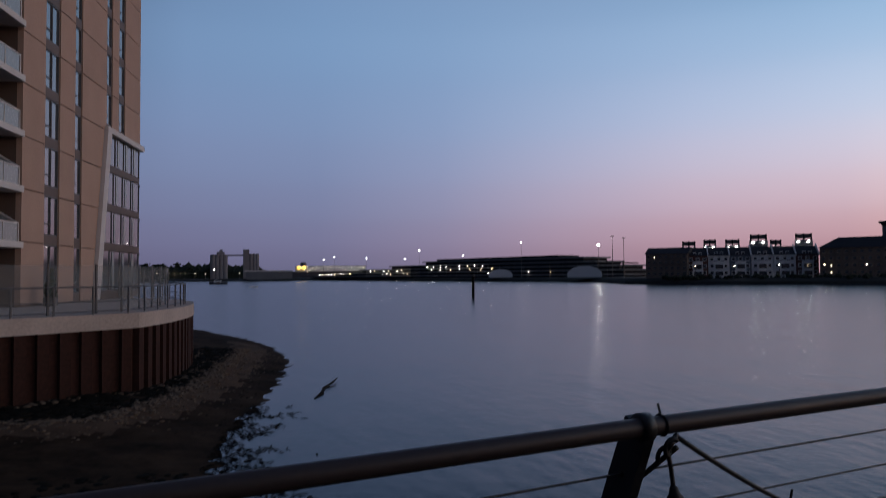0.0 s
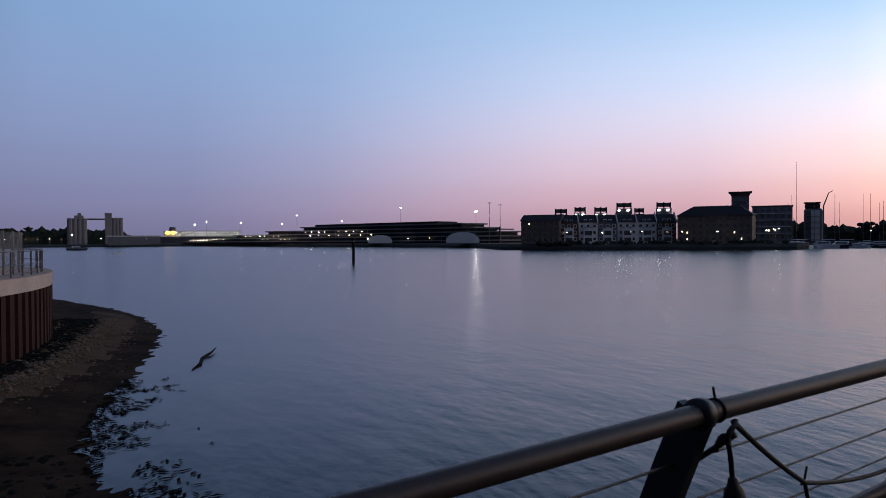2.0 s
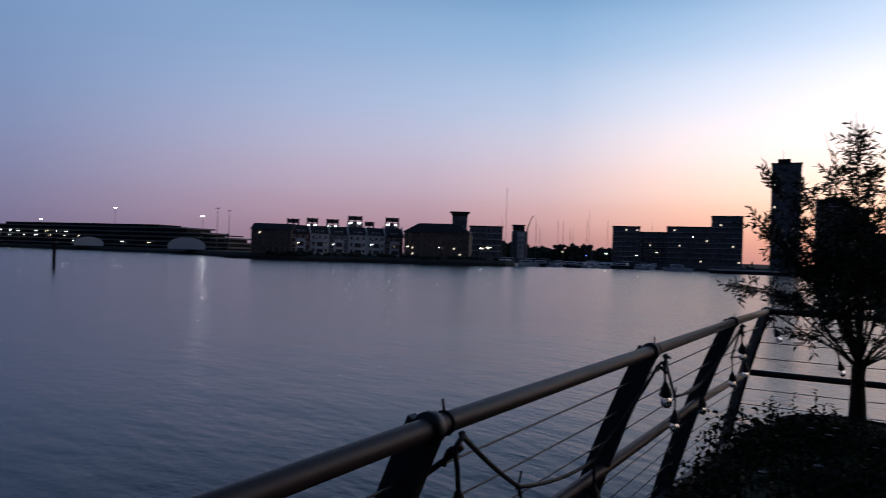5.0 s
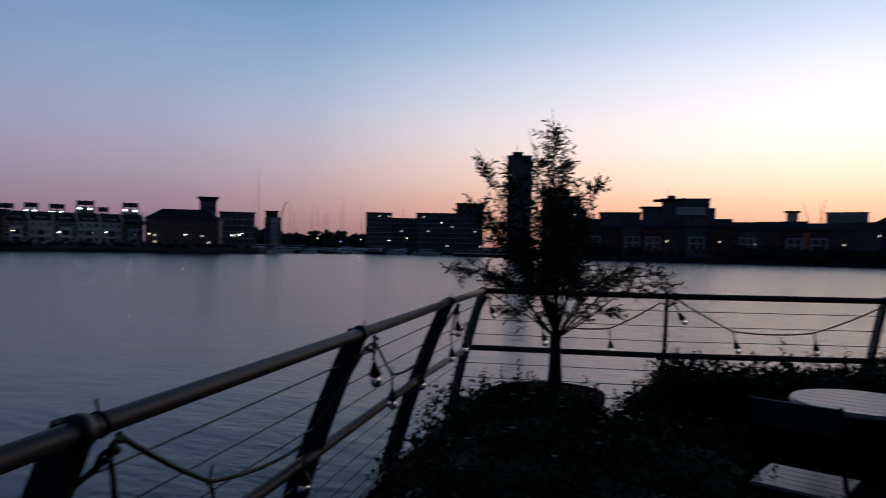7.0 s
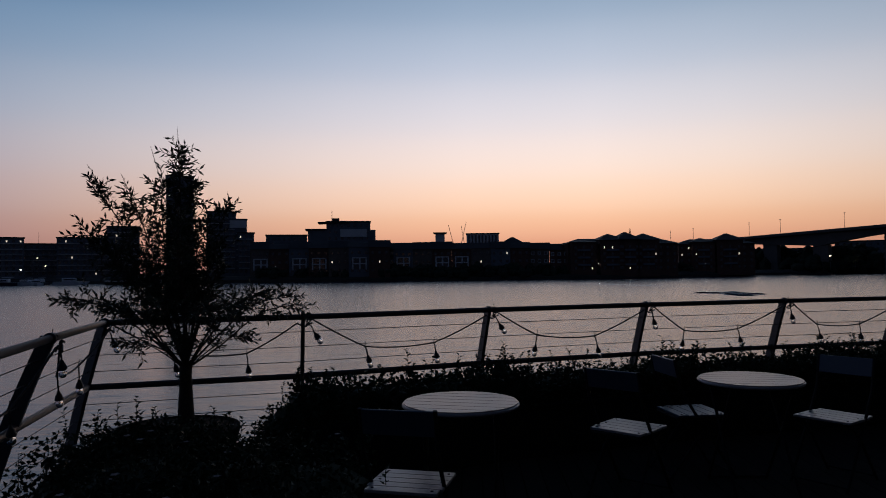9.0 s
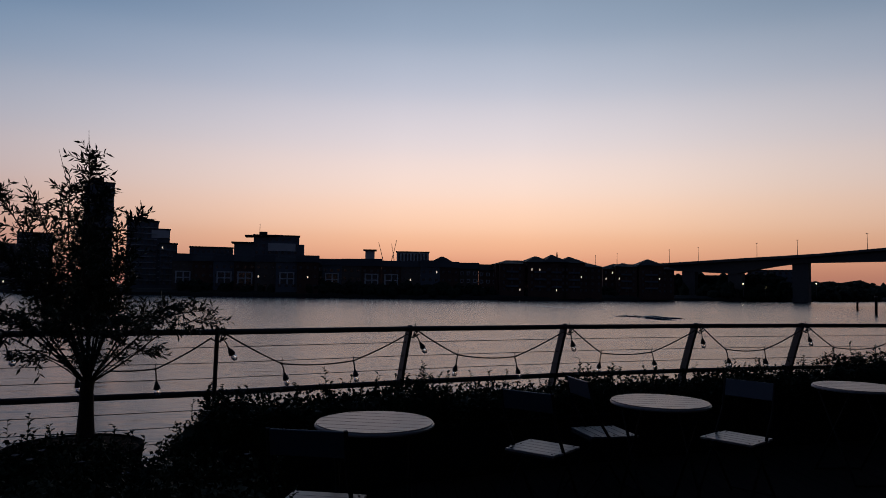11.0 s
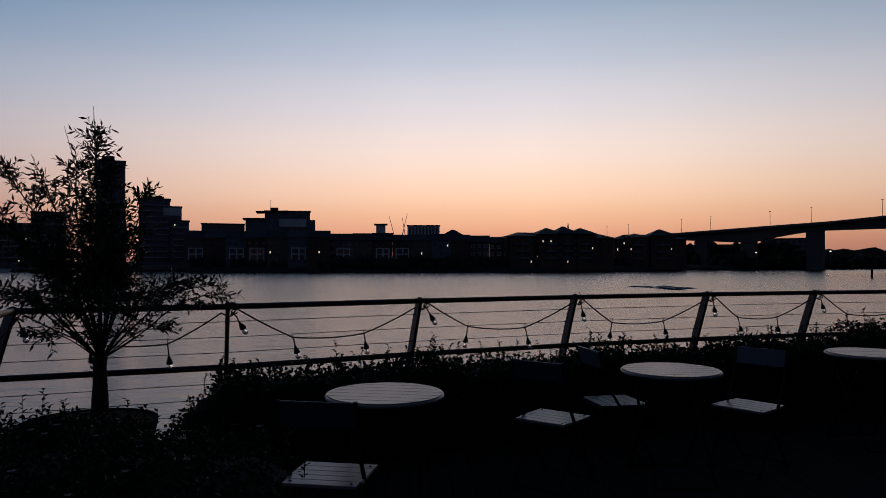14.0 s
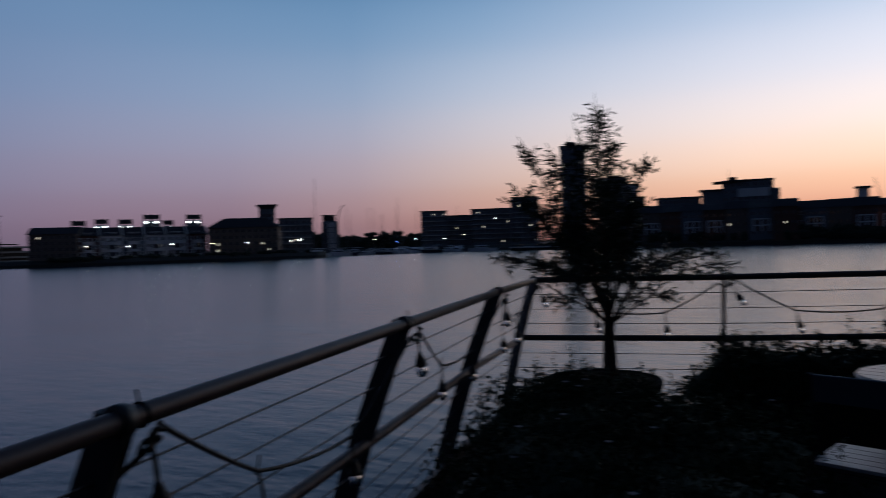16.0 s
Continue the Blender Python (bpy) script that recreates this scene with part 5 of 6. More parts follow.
def hip_body(x0, x1, y0, y1, eave, ridge, over=0.7):
    bm = bmesh.new()
    v = [bm.verts.new(p) for p in ((x0 - over, y0 - over, eave), (x1 + over, y0 - over, eave), (x1 + over, y1 + over, eave), (x0 - over, y1 + over, eave))]
    k = min((x1 - x0), (y1 - y0)) / 2 * 0.9
    yc = (y0 + y1) / 2
    a, b = bm.verts.new((x0 + k, yc, ridge)), bm.verts.new((x1 - k, yc, ridge))
    bm.faces.new((v[0], v[1], b, a)), bm.faces.new((v[2], v[3], a, b)), bm.faces.new((v[1], v[2], b)), bm.faces.new((v[3], v[0], a)), bm.faces.new(v[::-1])
    return bm


def pitched_house(c, w, yaw, eave, ridge, depth, mat, label, floors, cols, seed, framed=True, lit=0.03, hip=False):
    rng = random.Random(seed)
    b = base("waterfront_house", c, yaw, label, "house")
    e, r = eave - BANK, ridge - BANK
    wall = new_box(-w / 2, w / 2, 0, depth, -2, e)
    if not hip:
        # gable ends
        for s in (-1, 1):
            f = [wall.verts.new((s * w / 2, y, z)) for y, z in ((0, e), (depth, e), (depth / 2, r - 0.2))]
            wall.faces.new(f)
    part("wall", wall, mat, b)
    part("roof", hip_body(-w / 2, w / 2, 0, depth, e, r) if hip else gable_body(w, depth, e, r), SLATE, b)
    windows(b, w, 0.8, e - 0.2, floors, cols, rng, (1.2, 1.3), lit, framed)
    return b


def lamp_post(p, top, label, group, mat=None, r=0.45, pole=True):
    l = thing("street_lamp", pose(p[0], p[1], BANK), label, "street lamp", group)
    if pole:
        part("pole", tube(bmesh.new(), [(0, 0, 0), (0, 0, top - BANK)], [0.14, 0.08], 6), MULLION, l)
    part("head", lathe(bmesh.new(), [(0.15 * r, -0.4 * r), (0.8 * r, -0.3 * r), (r, 0.0), (0.7 * r, 0.4 * r), (0.1 * r, 0.55 * r)], 10, (0, 0, top - BANK)), mat or LAMP_WHITE, l, "glowing lamp head")


# cement silos
silo = base("cement_silos", (-110, 833), 7, "pair of pale concrete silo towers joined by a gantry", "silo")
for x, y in ((-6.5, 0), (-2.2, 0), (2.2, 0), (6.5, 0), (-4.3, 6), (0, 6), (4.3, 6)):
    part("silo", lathe(bmesh.new(), [(3.0, -2), (3.0, 27.6), (2.7, 27.9), (0.1, 28.2)], 18, (x, y, 0)), SILO_CONC, silo, smooth=False)
part("turret", new_box(-2.6, 6.2, -1, 5, 27.8, 31.0), SILO_CONC, silo)
part("turret", new_box(0.5, 4.0, 0, 4, 31.0, 33.6), SILO_CONC, silo)
part("gantry", new_box(9.0, 29.0, 0.5, 3.0, 26.4, 28.0), MULLION, silo)
part("tower", new_box(26.6, 33.4, -1, 6, -2, 34.0, bevel=0.2), SILO_CONC, silo)
for x in (35.4, 38.8, 42.2):
    part("silo", lathe(bmesh.new(), [(2.2, -2), (2.2, 28.4), (2.0, 28.9), (0.1, 29.1)], 16, (x, 1, 0)), SILO_CONC, silo)
    part("silo", lathe(bmesh.new(), [(2.2, -2), (2.2, 28.4), (2.0, 28.9), (0.1, 29.1)], 16, (x, 6, 0)), SILO_CONC, silo)
shed = base("quay_shed", (-47, 798), 3.4, "long low pale shed on the far quay", "shed")
part("wall", new_box(-30, 20, 0, 20, -1, 8), RENDER_GREY, shed)
part("roof", new_box(-31, 21, -0.6, 20.6, 8, 9.2), RENDER_PALE, shed)

# ship with lit decks behind the quay
ship = base("cruise_ship", (12, 1000), -0.7, "far cruise ship with rows of lit decks and a yellow funnel", "ship")
hull = bmesh.new()
prism(hull, [(-50, 0), (62, 0), (70, 6), (62, 14), (-50, 14), (-54, 7)], -3, 9)
part("hull", hull, HULL_DARK, ship)
part("superstructure", new_box(-42, 56, 1, 13, 9, 17, bevel=0.6), HULL, ship)
for k in range(2):
    for j in range(22):
        part("deck_light", lathe(bmesh.new(), [(0.1, -0.35), (0.42, 0), (0.1, 0.35)], 6, (-34 + j * 4.1, 0.6, 11.5 + 3.1 * k)), LAMP_DIM, ship) if (j * 7 + k * 3) % 4 else None
part("funnel", lathe(bmesh.new(), [(4.5, 17), (4.2, 24), (3.6, 25)], 14, (-31, 7, -3)), HULL_DARK, ship)
for x in (-37.0, -30.0):
    part("funnel_light", lathe(bmesh.new(), [(0.3, -2.6), (2.6, -1.2), (3.0, 0.4), (1.8, 2.0), (0.3, 2.5)], 12, (x, 0.0, 14.5)), LAMP_AMBER, ship, "yellow lit funnel sign")

# multi-storey car park along the docks
park = base("car_park", (140, 537), -60.8, "long dark multi-storey car park with open decks", "car park")
L = 240
for k in range(5):
    # the decks step back towards the harbour mouth
    z = 1.5 + 3.0 * k
    x0, x1 = -L / 2 - 185 + 52 * k, L / 2 - (0, 0, 4, 22, 34)[k]
    part("deck", new_box(x0, x1, 0, 30, z, z + 1.0), RENDER_GREY, park)
    part("core", new_box(x0 + 3, x1 - 2, 1.5, 28, z - 3.2, z), DARK_STONE, park)
for k in range(19):
    part("column", new_box(-L / 2 + 4 + k * 13, -L / 2 + 4.6 + k * 13, 0.1, 0.7, -2, 11), DARK_STONE, park)
part("parapet", new_box(-L / 2 + 40, L / 2 - 60, 3, 26, 14.4, 16.2), DARK_STONE, park)
part("ramp", new_box(L / 2 - 34, L / 2 - 4, 2, 20, 12.2, 13.0, m=pose(0, 0, 0, 0, 1.5, 0)), DARK_STONE, park)
rng = random.Random(3)
lamp_me = mesh_of("deck_lamp", lathe(bmesh.new(), [(0.1, -0.24), (0.36, 0), (0.1, 0.24)], 6), LAMP_WHITE)
lamp_warm = mesh_of("deck_lamp", lathe(bmesh.new(), [(0.1, -0.24), (0.36, 0), (0.1, 0.24)], 6), LAMP_WARM)
LAMP_ROWS = ((-L / 2 - 160, 11, 6.2, 4.0), (-L / 2 - 60, 9, 7.5, 6.9), (-L / 2 - 40, 8, 7.0, 3.8), (-L / 2 + 30, 9, 9.0, 9.8), (-L / 2 + 36, 7, 13.0, 6.8), (-L / 2 + 110, 5, 22.0, 3.8))
for x0, n, step, z in LAMP_ROWS:
    for k in range(n):
        if rng.random() < 0.85:
            o = part("deck_lamp", lamp_warm if rng.random() < 0.4 else lamp_me, None, park)
            o.matrix_basis = pose(x0 + k * step + rng.uniform(-1, 1), -0.4, z + rng.uniform(-0.2, 0.2))


def tent(c, w, yaw, h, depth, label):
    t = base("marquee", c, yaw, label, "tent")
    bm = bmesh.new()
    prof = [(-0.5, 0), (-0.5, 0.45), (-0.36, 0.82), (-0.15, 0.98), (0.15, 0.98), (0.36, 0.82), (0.5, 0.45), (0.5, 0)]
    f = [bm.verts.new((x * w, 0, z * h)) for x, z in prof]
    g = [bm.verts.new((x * w, depth, z * h)) for x, z in prof]
    bm.faces.new(f), bm.faces.new(g[::-1])
    for i in range(len(prof) - 1):
        bm.faces.new((f[i], g[i], g[i + 1], f[i + 1]))
    part("canopy", bm, TENT, t)
    part("base_beam", new_box(-w * 0.5, w * 0.5, -0.12, 0, 0, 0.5), RENDER_GREY, t)


tent((157.9, 400), 20.3, -21.5, 7.2, 14, "white domed event tent on the far quay")
tent((133.3, 503), 17.3, -14.9, 6.4, 12, "small white marquee on the far quay")

# lamps of the docks
for x, y, z, flood in ((-95.6, 693, 8, 0), (86, 694, 17.9, 0), (100, 692, 25.9, 0), (142.8, 685, 20.4, 0), (133.5, 450, 22.9, 0), (181, 434, 20.2, 1), (16.8, 700, 20.3, 0), (48, 698, 19, 0), (6.3, 700, 17.3, 0)):
    lamp_post((x, y), z, "tall dockside lamp post with a bright head", "dock lamps", LAMP_FLOOD if flood else LAMP_WHITE, 1.1 if flood else 0.75)
for x, y, z in ((189, 430, 25.9), (195.5, 427, 24.5)):
    mast = base("light_mast", (x, y), 0, "slim unlit dock light mast", "mast")
    part("pole", tube(bmesh.new(), [(0, 0, 0), (0, 0, z + 1)], [0.25, 0.12], 6), MULLION, mast)
    part("bracket", new_box(-1.2, 1.2, -0.2, 0.2, z + 0.7, z + 1.2), MULLION, mast)

# houses on the marina spit
pitched_house((157.4, 298.6), 18.7, -43.3, 10.3, 13.3, 12, BRICK_BUFF, "buff brick apartment house with a dark pitched roof", 4, 7, 41, framed=False, lit=0.04)
UX, UY = math.cos(radians(-26.4)), math.sin(radians(-26.4))
for k in range(6):
    t = -22.5 + 9.0 * k
    mat = (BRICK_RED, RENDER_PALE, RENDER_GREY, RENDER_PALE, RENDER_PALE, BRICK_RED)[k]
    h = pitched_house((189.8 + UX * t, 282.8 + UY * t), 8.8, -26.4, 9.2, 13.0, 11, mat, "terraced waterside house with a white bay and dark roof", 3, 3, 50 + k, lit=0)
    part("bay", new_box(-2.2, 2.2, -1.4, 0, -1, 7.6), RENDER_PALE, h)
    part("bay_roof", gable_body(4.4, 1.4, 7.6, 9.0, 0.2), SLATE, h)
    part("bay_window", new_box(-1.6, 1.6, -1.5, -1.38, 1.2, 3.0), WINDOW, h)
    part("bay_window", new_box(-1.6, 1.6, -1.5, -1.38, 4.2, 6.2), WINDOW, h)
    rake = bmesh.new()
    q = [(-0.7, 9.6), (5.6, 14.0), (5.6, 15.0), (-0.7, 10.6)]
    fa, ga = [rake.verts.new((4.15, y, z)) for y, z in q], [rake.verts.new((4.65, y, z)) for y, z in q]
    rake.faces.new(fa), rake.faces.new(ga[::-1])
    for i in range(4):
        rake.faces.new((fa[i], ga[i], ga[(i + 1) % 4], fa[(i + 1) % 4]))
    bmesh.ops.recalc_face_normals(rake, faces=rake.faces[:])
    part("party_wall", rake, RENDER_PALE, h, "pale raking parapet")
    for sx in (-1.2, 1.2):
        part("dormer", new_box(sx - 0.7, sx + 0.7, 0.3, 3.0, 10.0, 11.7), RENDER_PALE, h)
        part("dormer_window", new_box(sx - 0.5, sx + 0.5, 0.22, 0.34, 10.2, 11.4), WINDOW, h)
pitched_house((218.0, 250.8), 31.1, -50.3, 11.4, 15.9, 13, BRICK_BUFF, "long buff brick apartment house with a dark hipped roof", 4, 11, 42, framed=False, hip=True, lit=0.03)
for x, y, w, yaw, z in ((182.1, 322.2, 6.6, -29.5, 17.2), (190.5, 317.3, 6.0, -31, 17.9), (199.3, 311.9, 6.8, -32.6, 17.7), (209, 305.5, 8.1, -34.4, 19.8), (215.1, 301.2, 5, -35.5, 17), (224.6, 294.1, 7.6, -37.4, 19.6)):
    b = base("roof_lantern_block", (x, y), yaw, "dark stair tower with a lit band below its top", "building", "stair towers behind the houses")
    h = z - BANK
    part("wall", new_box(-w / 2, w / 2, 0, 6, -2, h - 3), RENDER_GREY, b)
    for s in (-1, 0, 1):
        part("fin", new_box(s * w * 0.42 - 0.35, s * w * 0.42 + 0.35, 0, 5, h - 3, h), SLATE, b)
    part("louvre", new_box(-w * 0.42, w * 0.42, 1, 4, h - 2.2, h - 0.2), MULLION, b)
    for s in (-0.3, 0.25):
        part("light", new_box(s * w - 0.55, s * w + 0.55, -0.3, -0.02, h - 4.2, h - 3.6), LAMP_WHITE, b)

flare = base("lookout_tower", (234.7, 253), -42.9, "dark tower with a flared flat top", "tower")
part("shaft", new_box(-3.7, 3.7, 0, 6, -2, 21.3), RENDER_GREY, flare)
for k in range(3):
    part("window", new_box(-2.6, 2.6, -0.1, 0.1, 17.6 - 3.0 * k, 18.9 - 3.0 * k), WINDOW, flare)
bm = bmesh.new()
lo = [bm.verts.new((x, y, 21.2)) for x, y in ((-3.7, 0), (3.7, 0), (3.7, 6), (-3.7, 6))]
hi = [bm.verts.new((x, y, 22.8)) for x, y in ((-4.4, -1.4), (4.4, -1.4), (4.4, 7.4), (-4.4, 7.4))]
for i in range(4):
    bm.faces.new((lo[i], lo[(i + 1) % 4], hi[(i + 1) % 4], hi[i]))
bm.faces.new(hi), bm.faces.new(lo[::-1])
part("crown", bm, MULLION, flare)
part("roof", new_box(-4.9, 4.9, -1.8, 7.8, 22.8, 23.3), SLATE, flare)
flat_block((275.9, 275.7), 18.3, -45, 17.6, 14, RENDER_GREY, "modern grey apartment block with stepped flat roofs", 5, 6, 43, balconies=True)
rnd = base("round_tower", (310.7, 282.7), -47.7, "pale round-cornered apartment tower by the marina", "building")
part("wall", new_box(-4.4, 4.4, -4.4, 4.4, -2, 17.6, bevel=1.2), RENDER_GREY, rnd)
part("penthouse", new_box(-4.0, 3.2, -3.8, 4.0, 17.5, 20.4, bevel=0.8), SLATE, rnd)
part("roof", new_box(-4.5, 3.6, -4.3, 4.4, 20.4, 20.9), SLATE, rnd)
part("facade_panel", new_box(-1.0, 3.0, -4.55, -4.3, 0.5, 16.5), RENDER_PALE, rnd)
for k in range(5):
    part("window", new_box(-3.2, -1.4, -4.5, -4.3, 1.5 + 3.1 * k, 3.2 + 3.1 * k), WINDOW, rnd)
    part("balcony", new_box(-3.4, 3.4, -5.4, -4.4, 1.0 + 3.1 * k, 1.3 + 3.1 * k), RENDER_GREY, rnd)
crane = base("crane", (317, 282), -40, "thin crane jib against the sky", "crane")
part("mast", tube(bmesh.new(), [(0, 0, 0), (0, 0, 19)], 0.4, 6), MULLION, crane)
part("jib", tube(bmesh.new(), [(0, 0, 19), (2.5, 0, 26), (4.5, 0, 27)], [0.35, 0.25, 0.2], 6), MULLION, crane)

# marina blocks
flat_block((390.1, 262), 17.2, -56.1, 23.1, 14, RENDER_GREY, "dark stepped apartment block on the marina", 7, 5, 61, lit=0.10, balconies=True)
flat_block((412, 256), 19.0, -58.2, 20.3, 14, RENDER_GREY, "dark apartment block on the marina", 6, 6, 62, lit=0.10, balconies=True)
flat_block((410.7, 228.5), 28.8, -61, 23.5, 14, RENDER_GREY, "long dark apartment block on the marina", 7, 9, 63, lit=0.08, balconies=True)
flat_block((402.3, 200.6), 17.5, -63.4, 29.2, 14, RENDER_GREY, "grey apartment block taller than its neighbours", 9, 5, 64, lit=0.02, balconies=True)
tall = flat_block((397.2, 165), 14.9, -67.4, 57.5, 14, RENDER_GREY, "tall slim apartment tower with a rooftop turret", 18, 4, 65, lit=0.01)
part("turret", new_box(-4.5, 2.0, 3, 9, 58.0, 61.0), SLATE, tall)
part("aerial", tube(bmesh.new(), [(-2, 5, 61), (-2, 5, 66)], 0.12, 5), MULLION, tall)
mid = flat_block((405.2, 143.8), 16.4, -70.8, 37.2, 16, RENDER_GREY, "stepped apartment block with a pale top storey", 11, 5, 66, lit=0.01, balconies=True)
part("wing", new_box(8.2, 14.4, 0.5, 14, -2, 33.6), RENDER_GREY, mid)
part("wing_roof", new_box(8.2, 14.8, 0.1, 14.4, 33.6, 34.0), SLATE, mid)
part("panel", new_box(4.6, 14.0, -0.3, 0.4, 28.6, 33.0), RENDER_PALE, mid)
part("penthouse", new_box(-4.0, 5.0, 2, 12, 38.2, 39.4), SLATE, mid)
for k in range(7):
    part("wing_balcony", new_box(8.4, 14.4, -0.6, 0.5, 6.0 + 3.2 * k, 6.4 + 3.2 * k), RENDER_PALE, mid)
flat_block((405, 129.3), 9.2, -72.2, 24.7, 12, RENDER_GREY, "low wing of an apartment block with balconies", 7, 3, 67, balconies=True)
flat_block((396.9, 103.3), 22.9, -75.4, 22.6, 14, RENDER_GREY, "flat-roofed block with a railed roof terrace", 6, 8, 68)
flat_block((383.7, 114.5), 9.0, -73.4, 18.0, 12, BRICK_BUFF, "low dark block on the river front", 5, 3, 69)
hb = flat_block((384.5, 65.7), 24.0, -80.3, 28.9, 16, RENDER_GREY, "large modern block with wing-like roof and pale panel", 8, 7, 70, lit=0.01)
part("panel", new_box(-4.5, 10.0, -0.8, -0.25, 21.2, 25.4), RENDER_PALE, hb, "pale blue-grey cladding panel")
part("roof_wing", new_box(-15.5, 1.0, -2.0, 10, 29.2, 29.9, m=pose(0, 0, 0, 0, -2.0, 0)), SLATE, hb)
part("penthouse", new_box(-9.2, -5.0, 2, 8, 29.8, 31.6), SLATE, hb)
part("aerial", tube(bmesh.new(), [(-9.0, 4, 31), (-9.0, 4, 36)], 0.12, 5), MULLION, hb)
part("wing", new_box(-22.0, -11.9, 0.5, 12, -2, 25.0), RENDER_GREY, hb)
part("wing_roof", new_box(-23.5, -11.9, -0.5, 12.5, 25.0, 25.7), SLATE, hb)
part("wing", new_box(11.9, 14.8, 0.5, 12, -2, 25.0), RENDER_GREY, hb)
tw = base("lookout_tower", (380, 15.2), -87.7, "small square tower with a flat overhanging roof", "tower")
part("shaft", new_box(-2.5, 2.5, 0, 5, -2, 22), RENDER_PALE, tw)
part("roof", new_box(-3.6, 3.6, -1.2, 6.2, 22, 22.7), SLATE, tw)
white = flat_block((420, -8.6), 19.2, -91.1, 23.1, 14, RENDER_PALE, "pale office block with tall vertical window strips", 1, 2, 71)
for k in range(9):
    part("window_strip", new_box(-8.6 + k * 2.0, -7.6 + k * 2.0, -0.08, 0.05, 12, 22.8), WINDOW, white)
for x, y, z, lean_ in ((392, 8, 26.5, -3), (392, 4, 28.0, 3.0), (410, 2, 27, -2.0)):
    cr = base("crane", (x, y), -88, "thin distant crane jib against the sky", "crane", "distant cranes")
    part("jib", tube(bmesh.new(), [(0, 0, 0), (0, 0, 16), (lean_, 0, z + 1)], [0.3, 0.2, 0.12], 5), MULLION, cr)

# the river-front terrace of houses
def pale_bay(h, w):
    """White-rendered bands round the middle windows of a house front."""
    for x in (-0.34, 0.0, 0.30):
        part("white_band", new_box(w * x, w * x + 0.6, -0.3, 0.1, 3.2, 8.8), RENDER_PALE, h)
    for z in (5.6, 8.4):
        part("white_band", new_box(-w * 0.34, w * 0.36, -0.34, 0.1, z, z + 0.5), RENDER_PALE, h)
    part("bay_glazing", new_box(-w * 0.28, w * 0.28, -0.18, 0.1, 3.4, 8.4), WINDOW, h)


rng = random.Random(15)
for k in range(7):
    t = 32 - 9.9 * k
    c = (333.4 + 3.9 * (k - 3) * -0.35 + 2, 71.8 + t - 2.5)
    mat = (BRICK_BUFF, BRICK_RED, RENDER_GREY, BRICK_RED, BRICK_BUFF, RENDER_GREY, BRICK_RED)[k]
    h = pitched_house(c, 9.8, -82, 12.6, 15.6 + rng.uniform(-0.4, 0.6), 11, mat, "dark river-front house with pale window bands" if k in (0, 2, 3, 5) else "plain dark river-front house", 3, 3, 80 + k, framed=False, lit=0.03)
    if k in (0, 2, 3, 5):
        pale_bay(h, 9.8)
for k in range(7):
    c = (338.7, 31.5 - 9.4 * k)
    mat = (RENDER_GREY, BRICK_BUFF, BRICK_RED, BRICK_RED, BRICK_BUFF, RENDER_GREY, BRICK_RED)[k]
    h = pitched_house(c, 9.3, -89, 11.5, 14.8 + rng.uniform(-0.6, 0.5), 11, mat, "dark river-front house with pale window bands" if k in (0, 2, 3) else "plain dark river-front house", 3, 3, 90 + k, framed=False, lit=0.02)
    if k in (0, 2, 3):
        pale_bay(h, 9.3)
pitched_house((340, 36.8), 4.4, -86, 12.0, 15.0, 11, BRICK_BUFF, "narrow dark house in the river-front row", 3, 1, 89)
pitched_house((369.5, -23.1), 13, -93.5, 14.5, 18.4, 13, BRICK_RED, "house with a dark hipped roof behind the front row", 3, 3, 97, hip=True)
pitched_house((343.7, -34.5), 9.5, -95.4, 11, 14.3, 10, BRICK_BUFF, "plain dark river-front house", 3, 3, 98)
pitched_house((342.6, -44), 9.5, -97.1, 10.5, 13.6, 10, BRICK_RED, "plain dark river-front house", 3, 3, 99)


def hip_apartments(c, w, yaw, eave, peaks, label, seed):
    rng = random.Random(seed)
    b = base("riverside_apartments", c, yaw, label)
    e = eave - BANK
    part("wall", new_box(-w / 2, w / 2, 0, 16, -2, e), BRICK_RED, b)
    part("roof", hip_body(-w / 2, w / 2, 0, 16, e, e + 2.8, 1.0), SLATE, b)
    windows(b, w, 0.8, e - 0.3, 4, int(w / 3.4), rng, (1.1, 1.4), 0.09)
    for x, half, z in peaks:
        wing = part("wing", new_box(x - half, x + half, -2.5, 12, -2, e + (z - eave) * 0.35), BRICK_RED, b)
        windows(wing, 2 * half, 0.8, e, 4, 3, rng, (1.0, 1.4), 0.08, False, x - half, x + half, -2.5)
        for fl in range(1, 4):
            part("balcony", new_box(x - half * 0.5, x + half * 0.5, -3.4, -2.5, e * fl / 4, e * fl / 4 + 0.9), RENDER_GREY, wing)
        part("wing_roof", hip_body(x - half, x + half, -2.5, 12, e + (z - eave) * 0.35, z - BANK, 1.0), SLATE, b)
    return b


g1 = hip_apartments((341.4, -74.4), 54.4, -83, 13.0, ((-6.0, 6.0, 17.9), (2.5, 5.2, 18.8), (11.5, 5.6, 18.0), (-20, 6, 15.2)), "riverside apartments with several hipped dark roofs", 111)
part("finial", tube(bmesh.new(), [(5.0, 4, 19), (5.0, 4, 21.5)], [0.5, 0.1], 6), SLATE, g1)
hip_apartments((363.6, -126.4), 37.6, -93.7, 13.0, ((6.0, 6.5, 18.4), (-7.0, 5.5, 16.2)), "riverside apartments with a taller central hipped roof", 112)

# blocks behind the bridge
flat_block((446.4, -201.8), 46.3, -114.3, 12.4, 14, RENDER_GREY, "low dark block standing behind the road bridge", 4, 14, 111, lit=0.02)
flat_block((428.5, -238.0), 34.5, -119.0, 16.0, 14, RENDER_GREY, "dark block close behind the bridge pier", 5, 10, 112, lit=0.02)

